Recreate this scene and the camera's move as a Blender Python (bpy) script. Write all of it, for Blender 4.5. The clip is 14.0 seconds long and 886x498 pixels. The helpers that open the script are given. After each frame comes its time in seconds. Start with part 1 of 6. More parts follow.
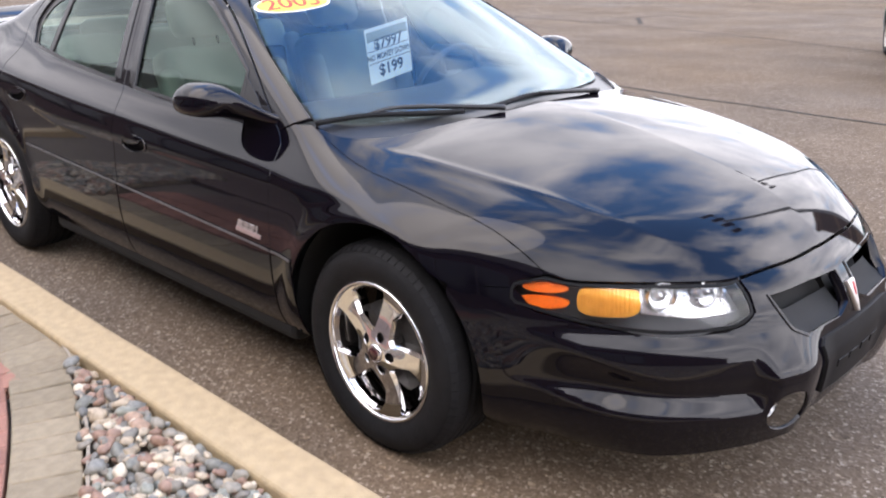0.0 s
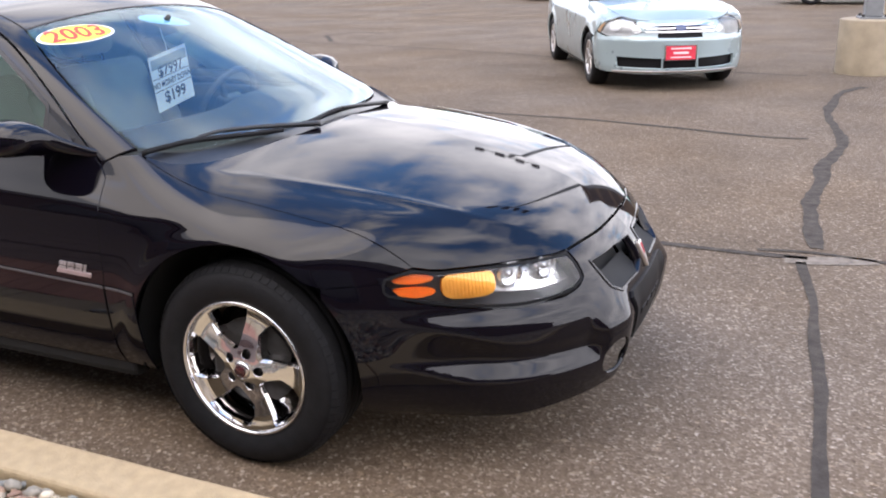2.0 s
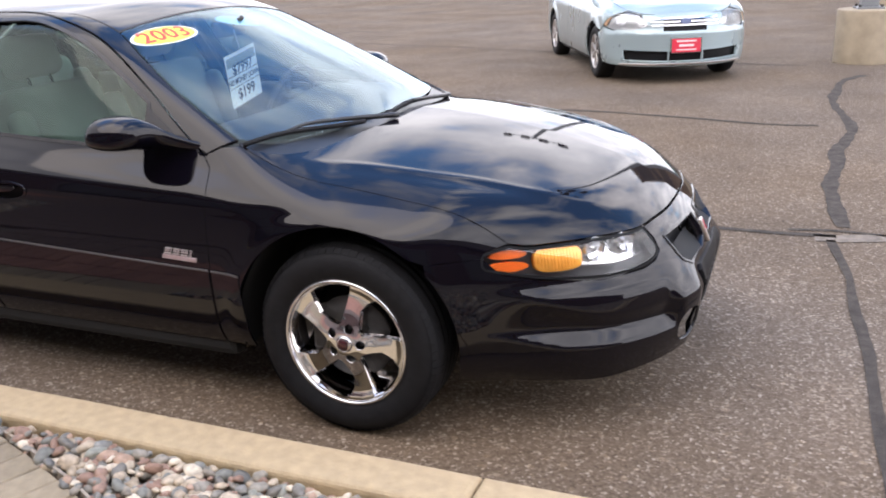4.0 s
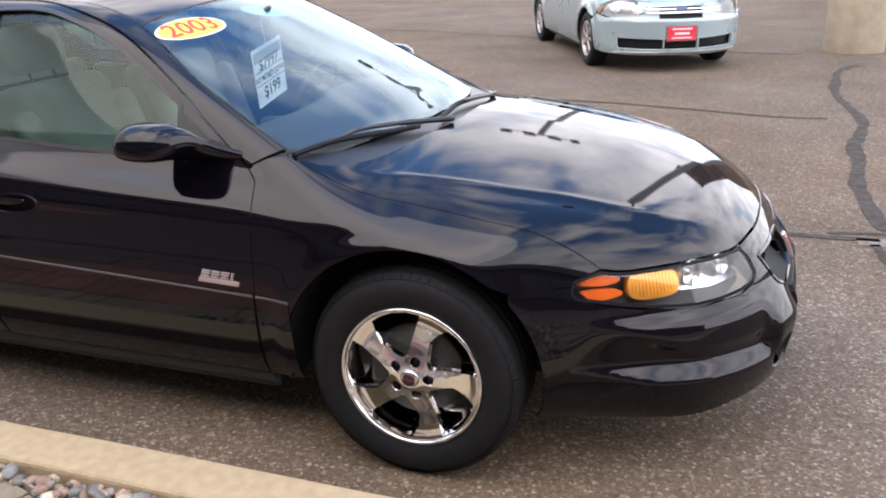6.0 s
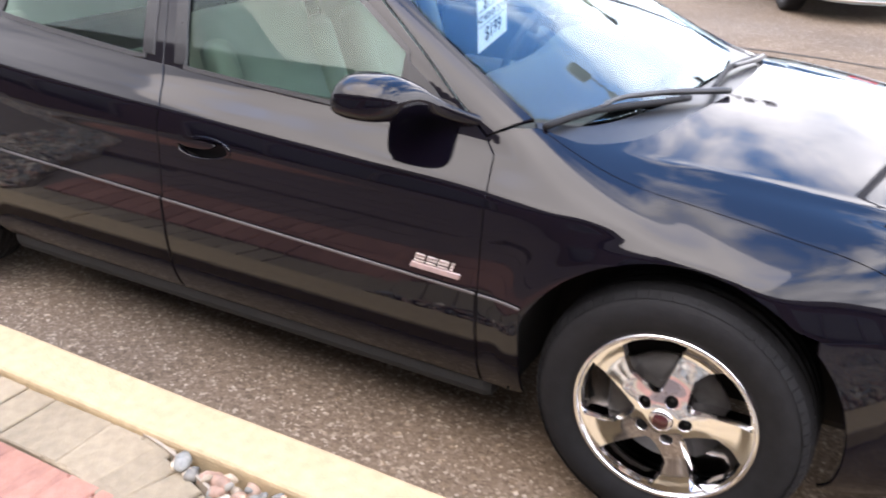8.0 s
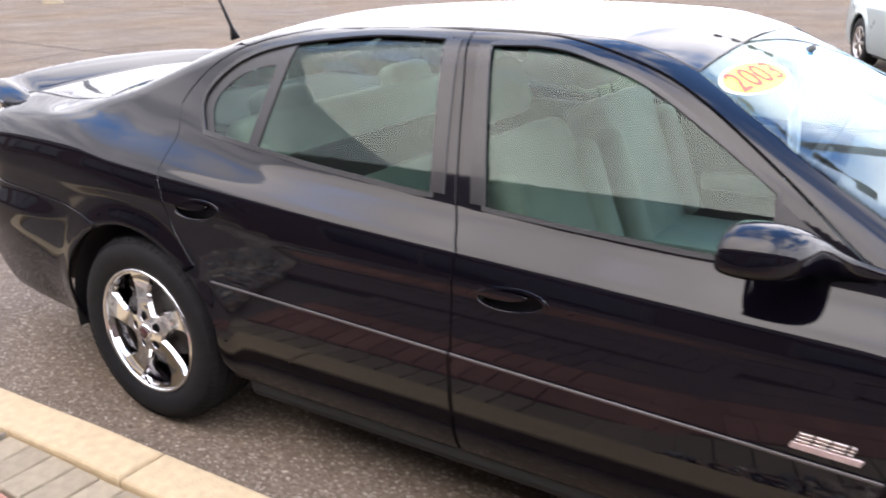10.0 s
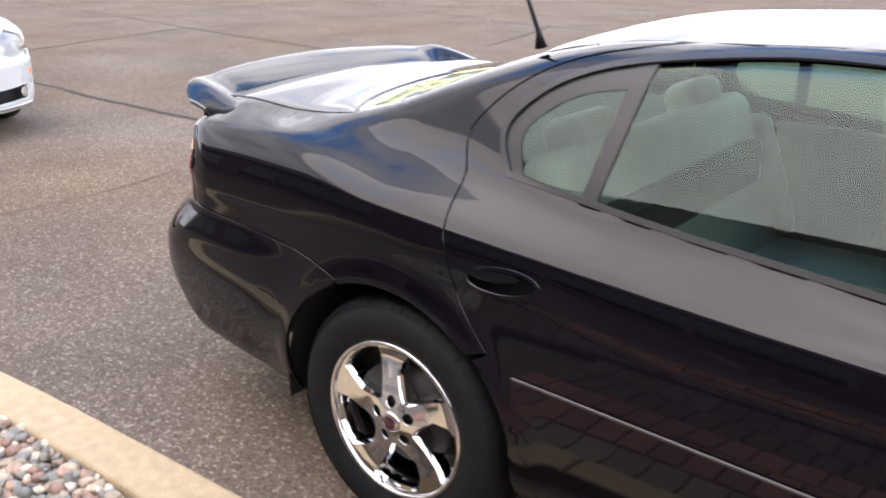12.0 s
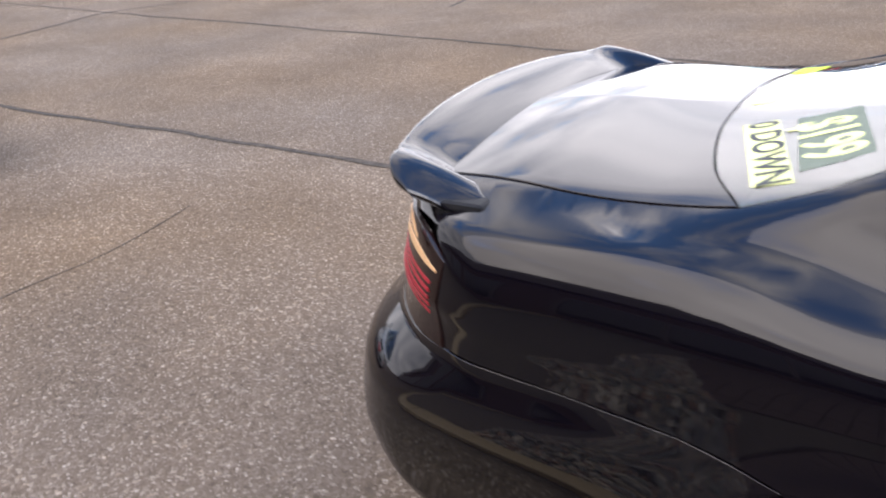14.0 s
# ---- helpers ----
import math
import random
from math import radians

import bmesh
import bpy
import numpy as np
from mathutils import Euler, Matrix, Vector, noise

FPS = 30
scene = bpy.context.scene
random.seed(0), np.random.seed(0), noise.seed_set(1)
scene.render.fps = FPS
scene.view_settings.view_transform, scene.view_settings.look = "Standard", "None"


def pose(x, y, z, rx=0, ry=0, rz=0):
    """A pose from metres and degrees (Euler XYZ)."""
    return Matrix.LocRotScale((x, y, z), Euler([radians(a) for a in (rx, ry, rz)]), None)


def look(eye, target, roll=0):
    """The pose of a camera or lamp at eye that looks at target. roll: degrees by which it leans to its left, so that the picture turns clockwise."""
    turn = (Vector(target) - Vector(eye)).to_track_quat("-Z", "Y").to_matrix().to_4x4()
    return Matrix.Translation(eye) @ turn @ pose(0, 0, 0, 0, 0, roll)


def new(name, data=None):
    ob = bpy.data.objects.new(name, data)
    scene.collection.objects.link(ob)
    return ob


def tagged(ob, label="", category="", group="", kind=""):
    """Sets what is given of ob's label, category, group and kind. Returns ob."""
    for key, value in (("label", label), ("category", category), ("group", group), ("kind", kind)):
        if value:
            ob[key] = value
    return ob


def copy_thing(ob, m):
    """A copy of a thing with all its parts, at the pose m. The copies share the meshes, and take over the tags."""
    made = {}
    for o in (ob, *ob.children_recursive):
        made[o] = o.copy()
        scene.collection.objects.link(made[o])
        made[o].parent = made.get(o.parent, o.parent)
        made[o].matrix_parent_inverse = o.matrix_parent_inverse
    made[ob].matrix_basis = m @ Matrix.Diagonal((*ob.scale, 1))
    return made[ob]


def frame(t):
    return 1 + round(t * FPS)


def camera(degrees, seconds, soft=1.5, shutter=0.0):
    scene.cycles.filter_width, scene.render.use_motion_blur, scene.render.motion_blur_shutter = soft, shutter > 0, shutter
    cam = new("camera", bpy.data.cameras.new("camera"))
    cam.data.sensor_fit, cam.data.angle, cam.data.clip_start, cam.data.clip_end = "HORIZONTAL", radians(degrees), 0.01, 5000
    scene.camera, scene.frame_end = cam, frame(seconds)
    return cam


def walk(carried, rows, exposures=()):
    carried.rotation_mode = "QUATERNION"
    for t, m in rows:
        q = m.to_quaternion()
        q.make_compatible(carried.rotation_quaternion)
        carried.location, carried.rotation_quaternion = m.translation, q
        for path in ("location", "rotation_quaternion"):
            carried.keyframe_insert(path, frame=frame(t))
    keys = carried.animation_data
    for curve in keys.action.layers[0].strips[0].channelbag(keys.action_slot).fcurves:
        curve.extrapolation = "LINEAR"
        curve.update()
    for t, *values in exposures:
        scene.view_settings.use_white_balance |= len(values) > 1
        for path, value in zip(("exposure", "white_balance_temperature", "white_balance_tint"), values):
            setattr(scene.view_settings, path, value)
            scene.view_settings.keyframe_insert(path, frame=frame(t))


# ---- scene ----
cam = camera(53.6, 14.0, soft=1.9, shutter=0.4)
PATH = [
    (0, (1.818, -2.449, 1.502), (0.493, -1.107, 0.838), -0.7),
    (0.5, (1.696, -2.453, 1.531), (0.407, -1.054, 0.913), -1.6),
    (1, (1.587, -2.576, 1.521), (0.422, -1.08, 0.883), -0.4),
    (1.5, (1.541, -2.738, 1.54), (0.644, -1.066, 0.909), -1.9),
    (2, (1.555, -2.873, 1.529), (0.788, -1.139, 0.892), -1.4),
    (2.5, (1.607, -3.03, 1.524), (0.844, -1.308, 0.85), -0.1),
    (3, (1.599, -3.122, 1.537), (0.806, -1.415, 0.864), -0.5),
    (3.5, (1.499, -3.164, 1.535), (0.704, -1.442, 0.899), -0.3),
    (4, (1.341, -3.199, 1.546), (0.602, -1.455, 0.905), -2.4),
    (4.2, (1.285, -3.226, 1.553), (0.537, -1.48, 0.927), -3.2),
    (6.3, (0.794, -3.0, 1.575), (0.188, -1.231, 0.864), -1.1),
    (6.5, (0.715, -2.994, 1.574), (0.174, -1.219, 0.827), -1.6),
    (7, (0.562, -2.965, 1.556), (0.105, -1.192, 0.752), -0.0),
    (7.5, (0.448, -2.803, 1.585), (-0.237, -1.104, 0.783), -0.1),
    (8, (0.357, -2.67, 1.568), (-0.506, -1.072, 0.73), 1.2),
    (8.5, (0.211, -2.627, 1.582), (-0.731, -1.06, 0.77), 0.5),
    (9, (0.011, -2.699, 1.588), (-0.93, -1.085, 0.875), -0.0),
    (9.2, (-0.057, -2.712, 1.594), (-1.013, -1.1, 0.895), -0.4),
    (11.3, (-1.042, -2.585, 1.615), (-2.196, -1.065, 1.017), -0.9),
    (11.5, (-1.143, -2.566, 1.613), (-2.282, -1.05, 0.979), -0.7),
    (12, (-1.463, -2.478, 1.603), (-2.609, -0.986, 0.925), 0.7),
    (12.5, (-1.799, -2.428, 1.63), (-2.928, -0.91, 0.979), -0.1),
    (13, (-2.175, -2.415, 1.651), (-3.228, -0.867, 0.95), -1.9),
    (13.5, (-2.531, -2.329, 1.654), (-3.515, -0.76, 0.9), -2.4),
    (14, (-2.864, -2.185, 1.692), (-3.832, -0.621, 0.908), -3.3),
]
EXPOSURE = [(0.0, 0.06), (1.0, 0.0), (2.0, -0.10), (4.2, -0.13), (6.3, -0.06), (7.0, 0.15), (7.5, 0.40), (8.0, 0.75), (8.5, 0.90), (9.2, 0.70), (11.3, 0.13), (12.5, 0.15), (14.0, -0.08)]
walk(cam, [(t, look(eye, target, roll)) for t, eye, target, roll in PATH], [(t, e + 0.56, 6450, 17) for t, e in EXPOSURE])

# ---- daylight: broken cloud, soft sun ----
SUN_EL, SUN_AZ = 56.0, 205.0     # azimuth counted from +y towards +x
world = bpy.data.worlds.new("sky")
scene.world = world
world.use_nodes = True


def build_sky():
    nt = world.node_tree
    nt.nodes.clear()
    N, L = nt.nodes.new, nt.links.new
    out = N("ShaderNodeOutputWorld")
    bg = N("ShaderNodeBackground")
    bg.inputs["Strength"].default_value = 0.15
    sky = N("ShaderNodeTexSky")
    sky.sky_type = "NISHITA"
    sky.sun_disc = False
    sky.air_density, sky.dust_density, sky.ozone_density = 1.3, 0.4, 2.5
    sky.sun_elevation, sky.sun_rotation = radians(SUN_EL), radians(SUN_AZ)
    tc = N("ShaderNodeTexCoord")
    # clouds lie on a flat layer: direction divided by its height
    sep = N("ShaderNodeSeparateXYZ")
    L(tc.outputs["Generated"], sep.inputs[0])
    zc = N("ShaderNodeMath"); zc.operation = "MAXIMUM"; zc.inputs[1].default_value = 0.06
    L(sep.outputs["Z"], zc.inputs[0])
    za = N("ShaderNodeMath"); za.operation = "ADD"; za.inputs[1].default_value = 0.12
    L(zc.outputs[0], za.inputs[0])
    dv = N("ShaderNodeVectorMath"); dv.operation = "DIVIDE"
    L(tc.outputs["Generated"], dv.inputs[0])
    cz = N("ShaderNodeCombineXYZ")
    for i in range(3):
        L(za.outputs[0], cz.inputs[i])
    L(cz.outputs[0], dv.inputs[1])
    mp = N("ShaderNodeMapping")
    mp.inputs["Rotation"].default_value = (0, 0, radians(35))
    mp.inputs["Scale"].default_value = (1.0, 0.55, 0.0)
    mp.inputs["Location"].default_value = (0.35, 0.2, 0)
    L(dv.outputs[0], mp.inputs[0])
    n1 = N("ShaderNodeTexNoise")
    n1.inputs["Scale"].default_value, n1.inputs["Detail"].default_value = 3.3, 8
    n1.inputs["Roughness"].default_value, n1.inputs["Distortion"].default_value = 0.56, 0.25
    L(mp.outputs[0], n1.inputs["Vector"])
    cr = N("ShaderNodeValToRGB")
    cr.color_ramp.elements[0].position, cr.color_ramp.elements[1].position = 0.42, 0.60
    cr.color_ramp.elements[0].color, cr.color_ramp.elements[1].color = (0, 0, 0, 1), (1, 1, 1, 1)
    lowsky = N("ShaderNodeMapRange")     # more cloud is seen edge-on towards the horizon
    lowsky.inputs[1].default_value, lowsky.inputs[2].default_value = 0.46, 0.72
    lowsky.inputs[3].default_value, lowsky.inputs[4].default_value = 0.24, 0.0
    L(sep.outputs["Z"], lowsky.inputs[0])
    cover = N("ShaderNodeMath"); cover.operation = "ADD"
    L(n1.outputs[0], cover.inputs[0]); L(lowsky.outputs[0], cover.inputs[1])
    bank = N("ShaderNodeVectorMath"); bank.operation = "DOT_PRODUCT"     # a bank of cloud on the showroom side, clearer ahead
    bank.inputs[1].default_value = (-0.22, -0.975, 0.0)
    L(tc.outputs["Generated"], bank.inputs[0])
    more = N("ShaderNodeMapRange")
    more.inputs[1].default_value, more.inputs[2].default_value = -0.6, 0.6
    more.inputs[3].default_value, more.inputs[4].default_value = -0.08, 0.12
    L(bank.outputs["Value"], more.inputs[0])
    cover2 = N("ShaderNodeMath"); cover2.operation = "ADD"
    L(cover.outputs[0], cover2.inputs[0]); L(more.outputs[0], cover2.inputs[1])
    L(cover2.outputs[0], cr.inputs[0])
    n2 = N("ShaderNodeTexNoise")
    n2.inputs["Scale"].default_value, n2.inputs["Detail"].default_value = 3.1, 5
    L(mp.outputs[0], n2.inputs["Vector"])
    cc = N("ShaderNodeValToRGB")
    cc.color_ramp.elements[0].position, cc.color_ramp.elements[1].position = 0.32, 0.68
    cc.color_ramp.elements[0].color, cc.color_ramp.elements[1].color = (7.8, 8.3, 9.2, 1), (18.2, 18.2, 18.3, 1)
    L(n2.outputs[0], cc.inputs[0])
    glow = N("ShaderNodeMapRange")       # clouds are brightest low in the sky
    glow.inputs[1].default_value, glow.inputs[2].default_value = 0.05, 0.60
    glow.inputs[3].default_value, glow.inputs[4].default_value = 0.88, 1.0
    L(sep.outputs["Z"], glow.inputs[0])
    ahead = N("ShaderNodeVectorMath"); ahead.operation = "DOT_PRODUCT"     # thinner, brighter cloud ahead of the car
    ahead.inputs[1].default_value = (0.85, 0.50, 0.0)
    L(tc.outputs["Generated"], ahead.inputs[0])
    thin = N("ShaderNodeMapRange")
    thin.inputs[1].default_value, thin.inputs[2].default_value = -0.7, 0.6
    thin.inputs[3].default_value, thin.inputs[4].default_value = 0.70, 1.50
    L(ahead.outputs["Value"], thin.inputs[0])
    lit = N("ShaderNodeMath"); lit.operation = "MULTIPLY"
    L(glow.outputs[0], lit.inputs[0]); L(thin.outputs[0], lit.inputs[1])
    cmul = N("ShaderNodeVectorMath"); cmul.operation = "SCALE"
    L(cc.outputs[0], cmul.inputs[0]); L(lit.outputs[0], cmul.inputs["Scale"])
    deep = N("ShaderNodeHueSaturation")
    deep.inputs["Saturation"].default_value, deep.inputs["Value"].default_value = 1.2, 3.1
    L(sky.outputs[0], deep.inputs["Color"])
    mix = N("ShaderNodeMix"); mix.data_type = "RGBA"
    L(cr.outputs[0], mix.inputs[0])
    L(deep.outputs[0], mix.inputs[6])
    L(cmul.outputs[0], mix.inputs[7])
    L(mix.outputs[2], bg.inputs["Color"])
    L(bg.outputs[0], out.inputs[0])


build_sky()
sun = new("sun", bpy.data.lights.new("sun", "SUN"))
sun.data.energy, sun.data.angle, sun.data.color = 1.5, radians(60), (1.0, 0.90, 0.78)
_d = Vector((math.sin(radians(SUN_AZ)) * math.cos(radians(SUN_EL)), math.cos(radians(SUN_AZ)) * math.cos(radians(SUN_EL)), math.sin(radians(SUN_EL))))
sun.matrix_world = look(_d * 40, (0, 0, 0))


# ---- materials ----
def mat(name, color, rough=0.5, metal=0.0, coat=0.0, spec=0.5, vary=0.0, scale=20.0, bump=0.0, bscale=200.0, rvary=0.0):
    m = bpy.data.materials.new(name)
    m.use_nodes = True
    nt = m.node_tree
    N, L = nt.nodes.new, nt.links.new
    b = nt.nodes["Principled BSDF"]
    b.inputs["Base Color"].default_value = (*color, 1)
    b.inputs["Roughness"].default_value = rough
    b.inputs["Metallic"].default_value = metal
    b.inputs["Coat Weight"].default_value = coat
    b.inputs["Coat Roughness"].default_value = 0.045
    b.inputs["Coat IOR"].default_value = 1.42
    b.inputs["Specular IOR Level"].default_value = spec
    if vary or bump or rvary:
        tc = N("ShaderNodeTexCoord")
        n = N("ShaderNodeTexNoise")
        n.inputs["Scale"].default_value, n.inputs["Detail"].default_value = scale, 6
        L(tc.outputs["Object"], n.inputs["Vector"])
        if vary:
            hs = N("ShaderNodeHueSaturation")
            hs.inputs["Color"].default_value = (*color, 1)
            mr = N("ShaderNodeMapRange")
            mr.inputs[1].default_value, mr.inputs[2].default_value = 0.25, 0.75
            mr.inputs[3].default_value, mr.inputs[4].default_value = 1 - vary, 1 + vary
            L(n.outputs[0], mr.inputs[0])
            L(mr.outputs[0], hs.inputs["Value"])
            L(hs.outputs[0], b.inputs["Base Color"])
        if rvary:
            mr = N("ShaderNodeMapRange")
            mr.inputs[1].default_value, mr.inputs[2].default_value = 0.3, 0.7
            mr.inputs[3].default_value, mr.inputs[4].default_value = max(0.01, rough - rvary), rough + rvary
            L(n.outputs[0], mr.inputs[0])
            L(mr.outputs[0], b.inputs["Roughness"])
        if bump:
            n2 = N("ShaderNodeTexNoise")
            n2.inputs["Scale"].default_value, n2.inputs["Detail"].default_value = bscale, 4
            L(tc.outputs["Object"], n2.inputs["Vector"])
            bp = N("ShaderNodeBump")
            bp.inputs["Strength"].default_value, bp.inputs["Distance"].default_value = bump, 0.01
            L(n2.outputs[0], bp.inputs["Height"])
            L(bp.outputs[0], b.inputs["Normal"])
    return m


def glass_mat(name, tint, ior=1.5, rough=0.0, sheen=(1, 1, 1)):
    m = bpy.data.materials.new(name)
    m.use_nodes = True
    nt = m.node_tree
    nt.nodes.clear()
    N, L = nt.nodes.new, nt.links.new
    out = N("ShaderNodeOutputMaterial")
    tr = N("ShaderNodeBsdfTransparent")
    tr.inputs[0].default_value = (*tint, 1)
    gl = N("ShaderNodeBsdfGlossy")
    gl.inputs["Roughness"].default_value = rough
    gl.inputs["Color"].default_value = (*sheen, 1)
    fr = N("ShaderNodeFresnel")
    fr.inputs["IOR"].default_value = ior
    mx = N("ShaderNodeMixShader")
    L(fr.outputs[0], mx.inputs[0]); L(tr.outputs[0], mx.inputs[1]); L(gl.outputs[0], mx.inputs[2])
    L(mx.outputs[0], out.inputs[0])
    return m


PAINT = mat("black_paint", (0.0026, 0.0021, 0.0042), 0.3, 0.0, 1.0, 0.0, rvary=0.05, scale=3)
TRIM = mat("black_trim", (0.012, 0.012, 0.013), 0.35, vary=0.2, scale=40)
RUBBER = mat("rubber", (0.010, 0.010, 0.011), 0.65, spec=0.2, vary=0.25, scale=30, bump=0.15, bscale=120)
GRILLE = mat("grille_black", (0.010, 0.010, 0.011), 0.5, spec=0.12, vary=0.2, scale=60)
DARK = mat("dark_liner", (0.006, 0.006, 0.006), 0.8, vary=0.3, scale=15)
CHROME = mat("chrome", (0.66, 0.65, 0.65), 0.06, 1.0, rvary=0.03, scale=60)
STEEL = mat("brake_steel", (0.05, 0.048, 0.046), 0.5, 0.6, vary=0.2, scale=50)
AMBERPALE = mat("pale_amber", (0.74, 0.46, 0.24), 0.3, spec=0.3)
RED_DARK = mat("dark_red_cap", (0.05, 0.008, 0.010), 0.25, coat=1)
GLASS = glass_mat("tinted_glass", (0.48, 0.67, 0.60), 1.50, 0.0, (0.80, 0.93, 0.87))
REARGLASS = glass_mat("rear_glass", (0.66, 0.80, 0.74), 1.72)
WSGLASS = glass_mat("windscreen_glass", (0.86, 0.96, 0.95), 1.68, 0.0, (0.78, 0.93, 1.0))
LENS = glass_mat("clear_lens", (0.98, 0.98, 0.98), 1.45)
AMBER = mat("amber_lens", (1.0, 0.20, 0.012), 0.3, coat=0.4, vary=0.08, scale=80, bump=0.08, bscale=150)
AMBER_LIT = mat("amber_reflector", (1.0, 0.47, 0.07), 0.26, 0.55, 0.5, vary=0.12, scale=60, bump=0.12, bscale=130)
REDLENS = mat("red_lens", (0.010, 0.003, 0.003), 0.3, coat=1, spec=0.0)
LEATHER = mat("grey_leather", (0.30, 0.31, 0.285), 0.6, vary=0.10, scale=12)
DASH = mat("dash_plastic", (0.06, 0.062, 0.06), 0.6, vary=0.15, scale=30)
ASPHALT = bpy.data.materials.new("asphalt")
CONCRETE = mat("kerb_concrete", (0.43, 0.325, 0.19), 0.85, vary=0.13, scale=26, bump=0.45, bscale=110)


def asphalt_nodes():
    """Chip-sealed asphalt: dark binder, brown and grey chips, a few pale ones; the farther lane is greyer."""
    m = ASPHALT
    m.use_nodes = True
    nt = m.node_tree
    N, L = nt.nodes.new, nt.links.new
    b = nt.nodes["Principled BSDF"]
    tc = N("ShaderNodeTexCoord")
    sp3 = N("ShaderNodeSeparateXYZ")
    L(tc.outputs["Object"], sp3.inputs[0])

    def chips(scale, stops):
        vo = N("ShaderNodeTexVoronoi")
        vo.inputs["Scale"].default_value = scale
        L(tc.outputs["Object"], vo.inputs["Vector"])
        ramp = N("ShaderNodeValToRGB")
        e = ramp.color_ramp.elements
        e[0].position, e[0].color = stops[0][0], (*stops[0][1], 1)
        e[1].position, e[1].color = stops[-1][0], (*stops[-1][1], 1)
        for p, c in stops[1:-1]:
            k = e.new(p)
            k.color = (*c, 1)
        sp = N("ShaderNodeSeparateColor")
        L(vo.outputs["Color"], sp.inputs[0])
        L(sp.outputs[0], ramp.inputs[0])
        return vo, ramp
    vo, ramp = chips(105, ((0.0, (0.096, 0.073, 0.053)), (0.45, (0.122, 0.094, 0.069)), (0.75, (0.147, 0.114, 0.086)), (0.90, (0.184, 0.146, 0.112)), (0.96, (0.225, 0.183, 0.143)), (1.0, (0.29, 0.245, 0.20))))
    vo2, ramp2 = chips(52, ((0.0, (0.80, 0.79, 0.78)), (0.25, (0.97, 0.97, 0.97)), (0.9, (1.02, 1.02, 1.02)), (0.96, (1.14, 1.13, 1.11)), (1.0, (1.34, 1.32, 1.28))))
    mul = N("ShaderNodeMix"); mul.data_type = "RGBA"; mul.blend_type = "MULTIPLY"
    mul.inputs[0].default_value = 1.0
    L(ramp.outputs[0], mul.inputs[6]); L(ramp2.outputs[0], mul.inputs[7])
    n = N("ShaderNodeTexNoise")
    n.inputs["Scale"].default_value, n.inputs["Detail"].default_value = 0.9, 8
    L(tc.outputs["Object"], n.inputs["Vector"])
    mr = N("ShaderNodeMapRange")
    mr.inputs[1].default_value, mr.inputs[2].default_value, mr.inputs[3].default_value, mr.inputs[4].default_value = 0.25, 0.75, 0.80, 1.22
    L(n.outputs[0], mr.inputs[0])
    n3 = N("ShaderNodeTexNoise")
    n3.inputs["Scale"].default_value, n3.inputs["Detail"].default_value = 0.35, 3
    L(tc.outputs["Object"], n3.inputs["Vector"])
    # the lane beyond the long seal: a different batch of asphalt
    along = N("ShaderNodeMath"); along.operation = "MULTIPLY_ADD"
    along.inputs[1].default_value = 0.051
    L(sp3.outputs["X"], along.inputs[0]); L(sp3.outputs["Y"], along.inputs[2])
    lane = N("ShaderNodeMapRange")
    lane.inputs[1].default_value, lane.inputs[2].default_value, lane.inputs[3].default_value, lane.inputs[4].default_value = 1.85, 1.95, 1.0, 0.93
    L(along.outputs[0], lane.inputs[0])
    val = N("ShaderNodeMath"); val.operation = "MULTIPLY"
    L(mr.outputs[0], val.inputs[0]); L(lane.outputs[0], val.inputs[1])
    sat = N("ShaderNodeMapRange")
    sat.inputs[1].default_value, sat.inputs[2].default_value, sat.inputs[3].default_value, sat.inputs[4].default_value = 0.3, 0.7, 0.82, 1.22
    L(n3.outputs[0], sat.inputs[0])
    hs = N("ShaderNodeHueSaturation")
    L(mul.outputs[2], hs.inputs["Color"]); L(val.outputs[0], hs.inputs["Value"]); L(sat.outputs[0], hs.inputs["Saturation"])
    L(hs.outputs[0], b.inputs["Base Color"])
    b.inputs["Roughness"].default_value = 0.95
    b.inputs["Specular IOR Level"].default_value = 0.08
    bp = N("ShaderNodeBump")
    bp.inputs["Strength"].default_value, bp.inputs["Distance"].default_value = 0.25, 0.005
    L(vo.outputs["Distance"], bp.inputs["Height"])
    L(bp.outputs[0], b.inputs["Normal"])


asphalt_nodes()


# ---- mesh helpers ----
def mesh_ob(name, verts, faces, material, parent=None, smooth=True, normals=None, label=""):
    me = bpy.data.meshes.new(name)
    me.from_pydata([tuple(map(float, v)) for v in verts], [], [tuple(int(i) for i in f) for f in faces])
    if smooth:
        me.polygons.foreach_set("use_smooth", [True] * len(me.polygons))
    if normals is not None:
        me.normals_split_custom_set_from_vertices([tuple(map(float, n)) for n in normals])
    me.materials.append(material)
    ob = new(name, me)
    if parent is not None:
        ob.parent = parent
    if label:
        ob["label"] = label
    return ob


def part(name, bm, material, parent=None, label="", smooth=False):
    me = bpy.data.meshes.new(name)
    if smooth:
        for f in bm.faces:
            f.smooth = True
    bm.to_mesh(me)
    bm.free()
    me.materials.append(material)
    ob = new(name, me)
    if parent is not None:
        ob.parent = parent
    if label:
        ob["label"] = label
    return ob


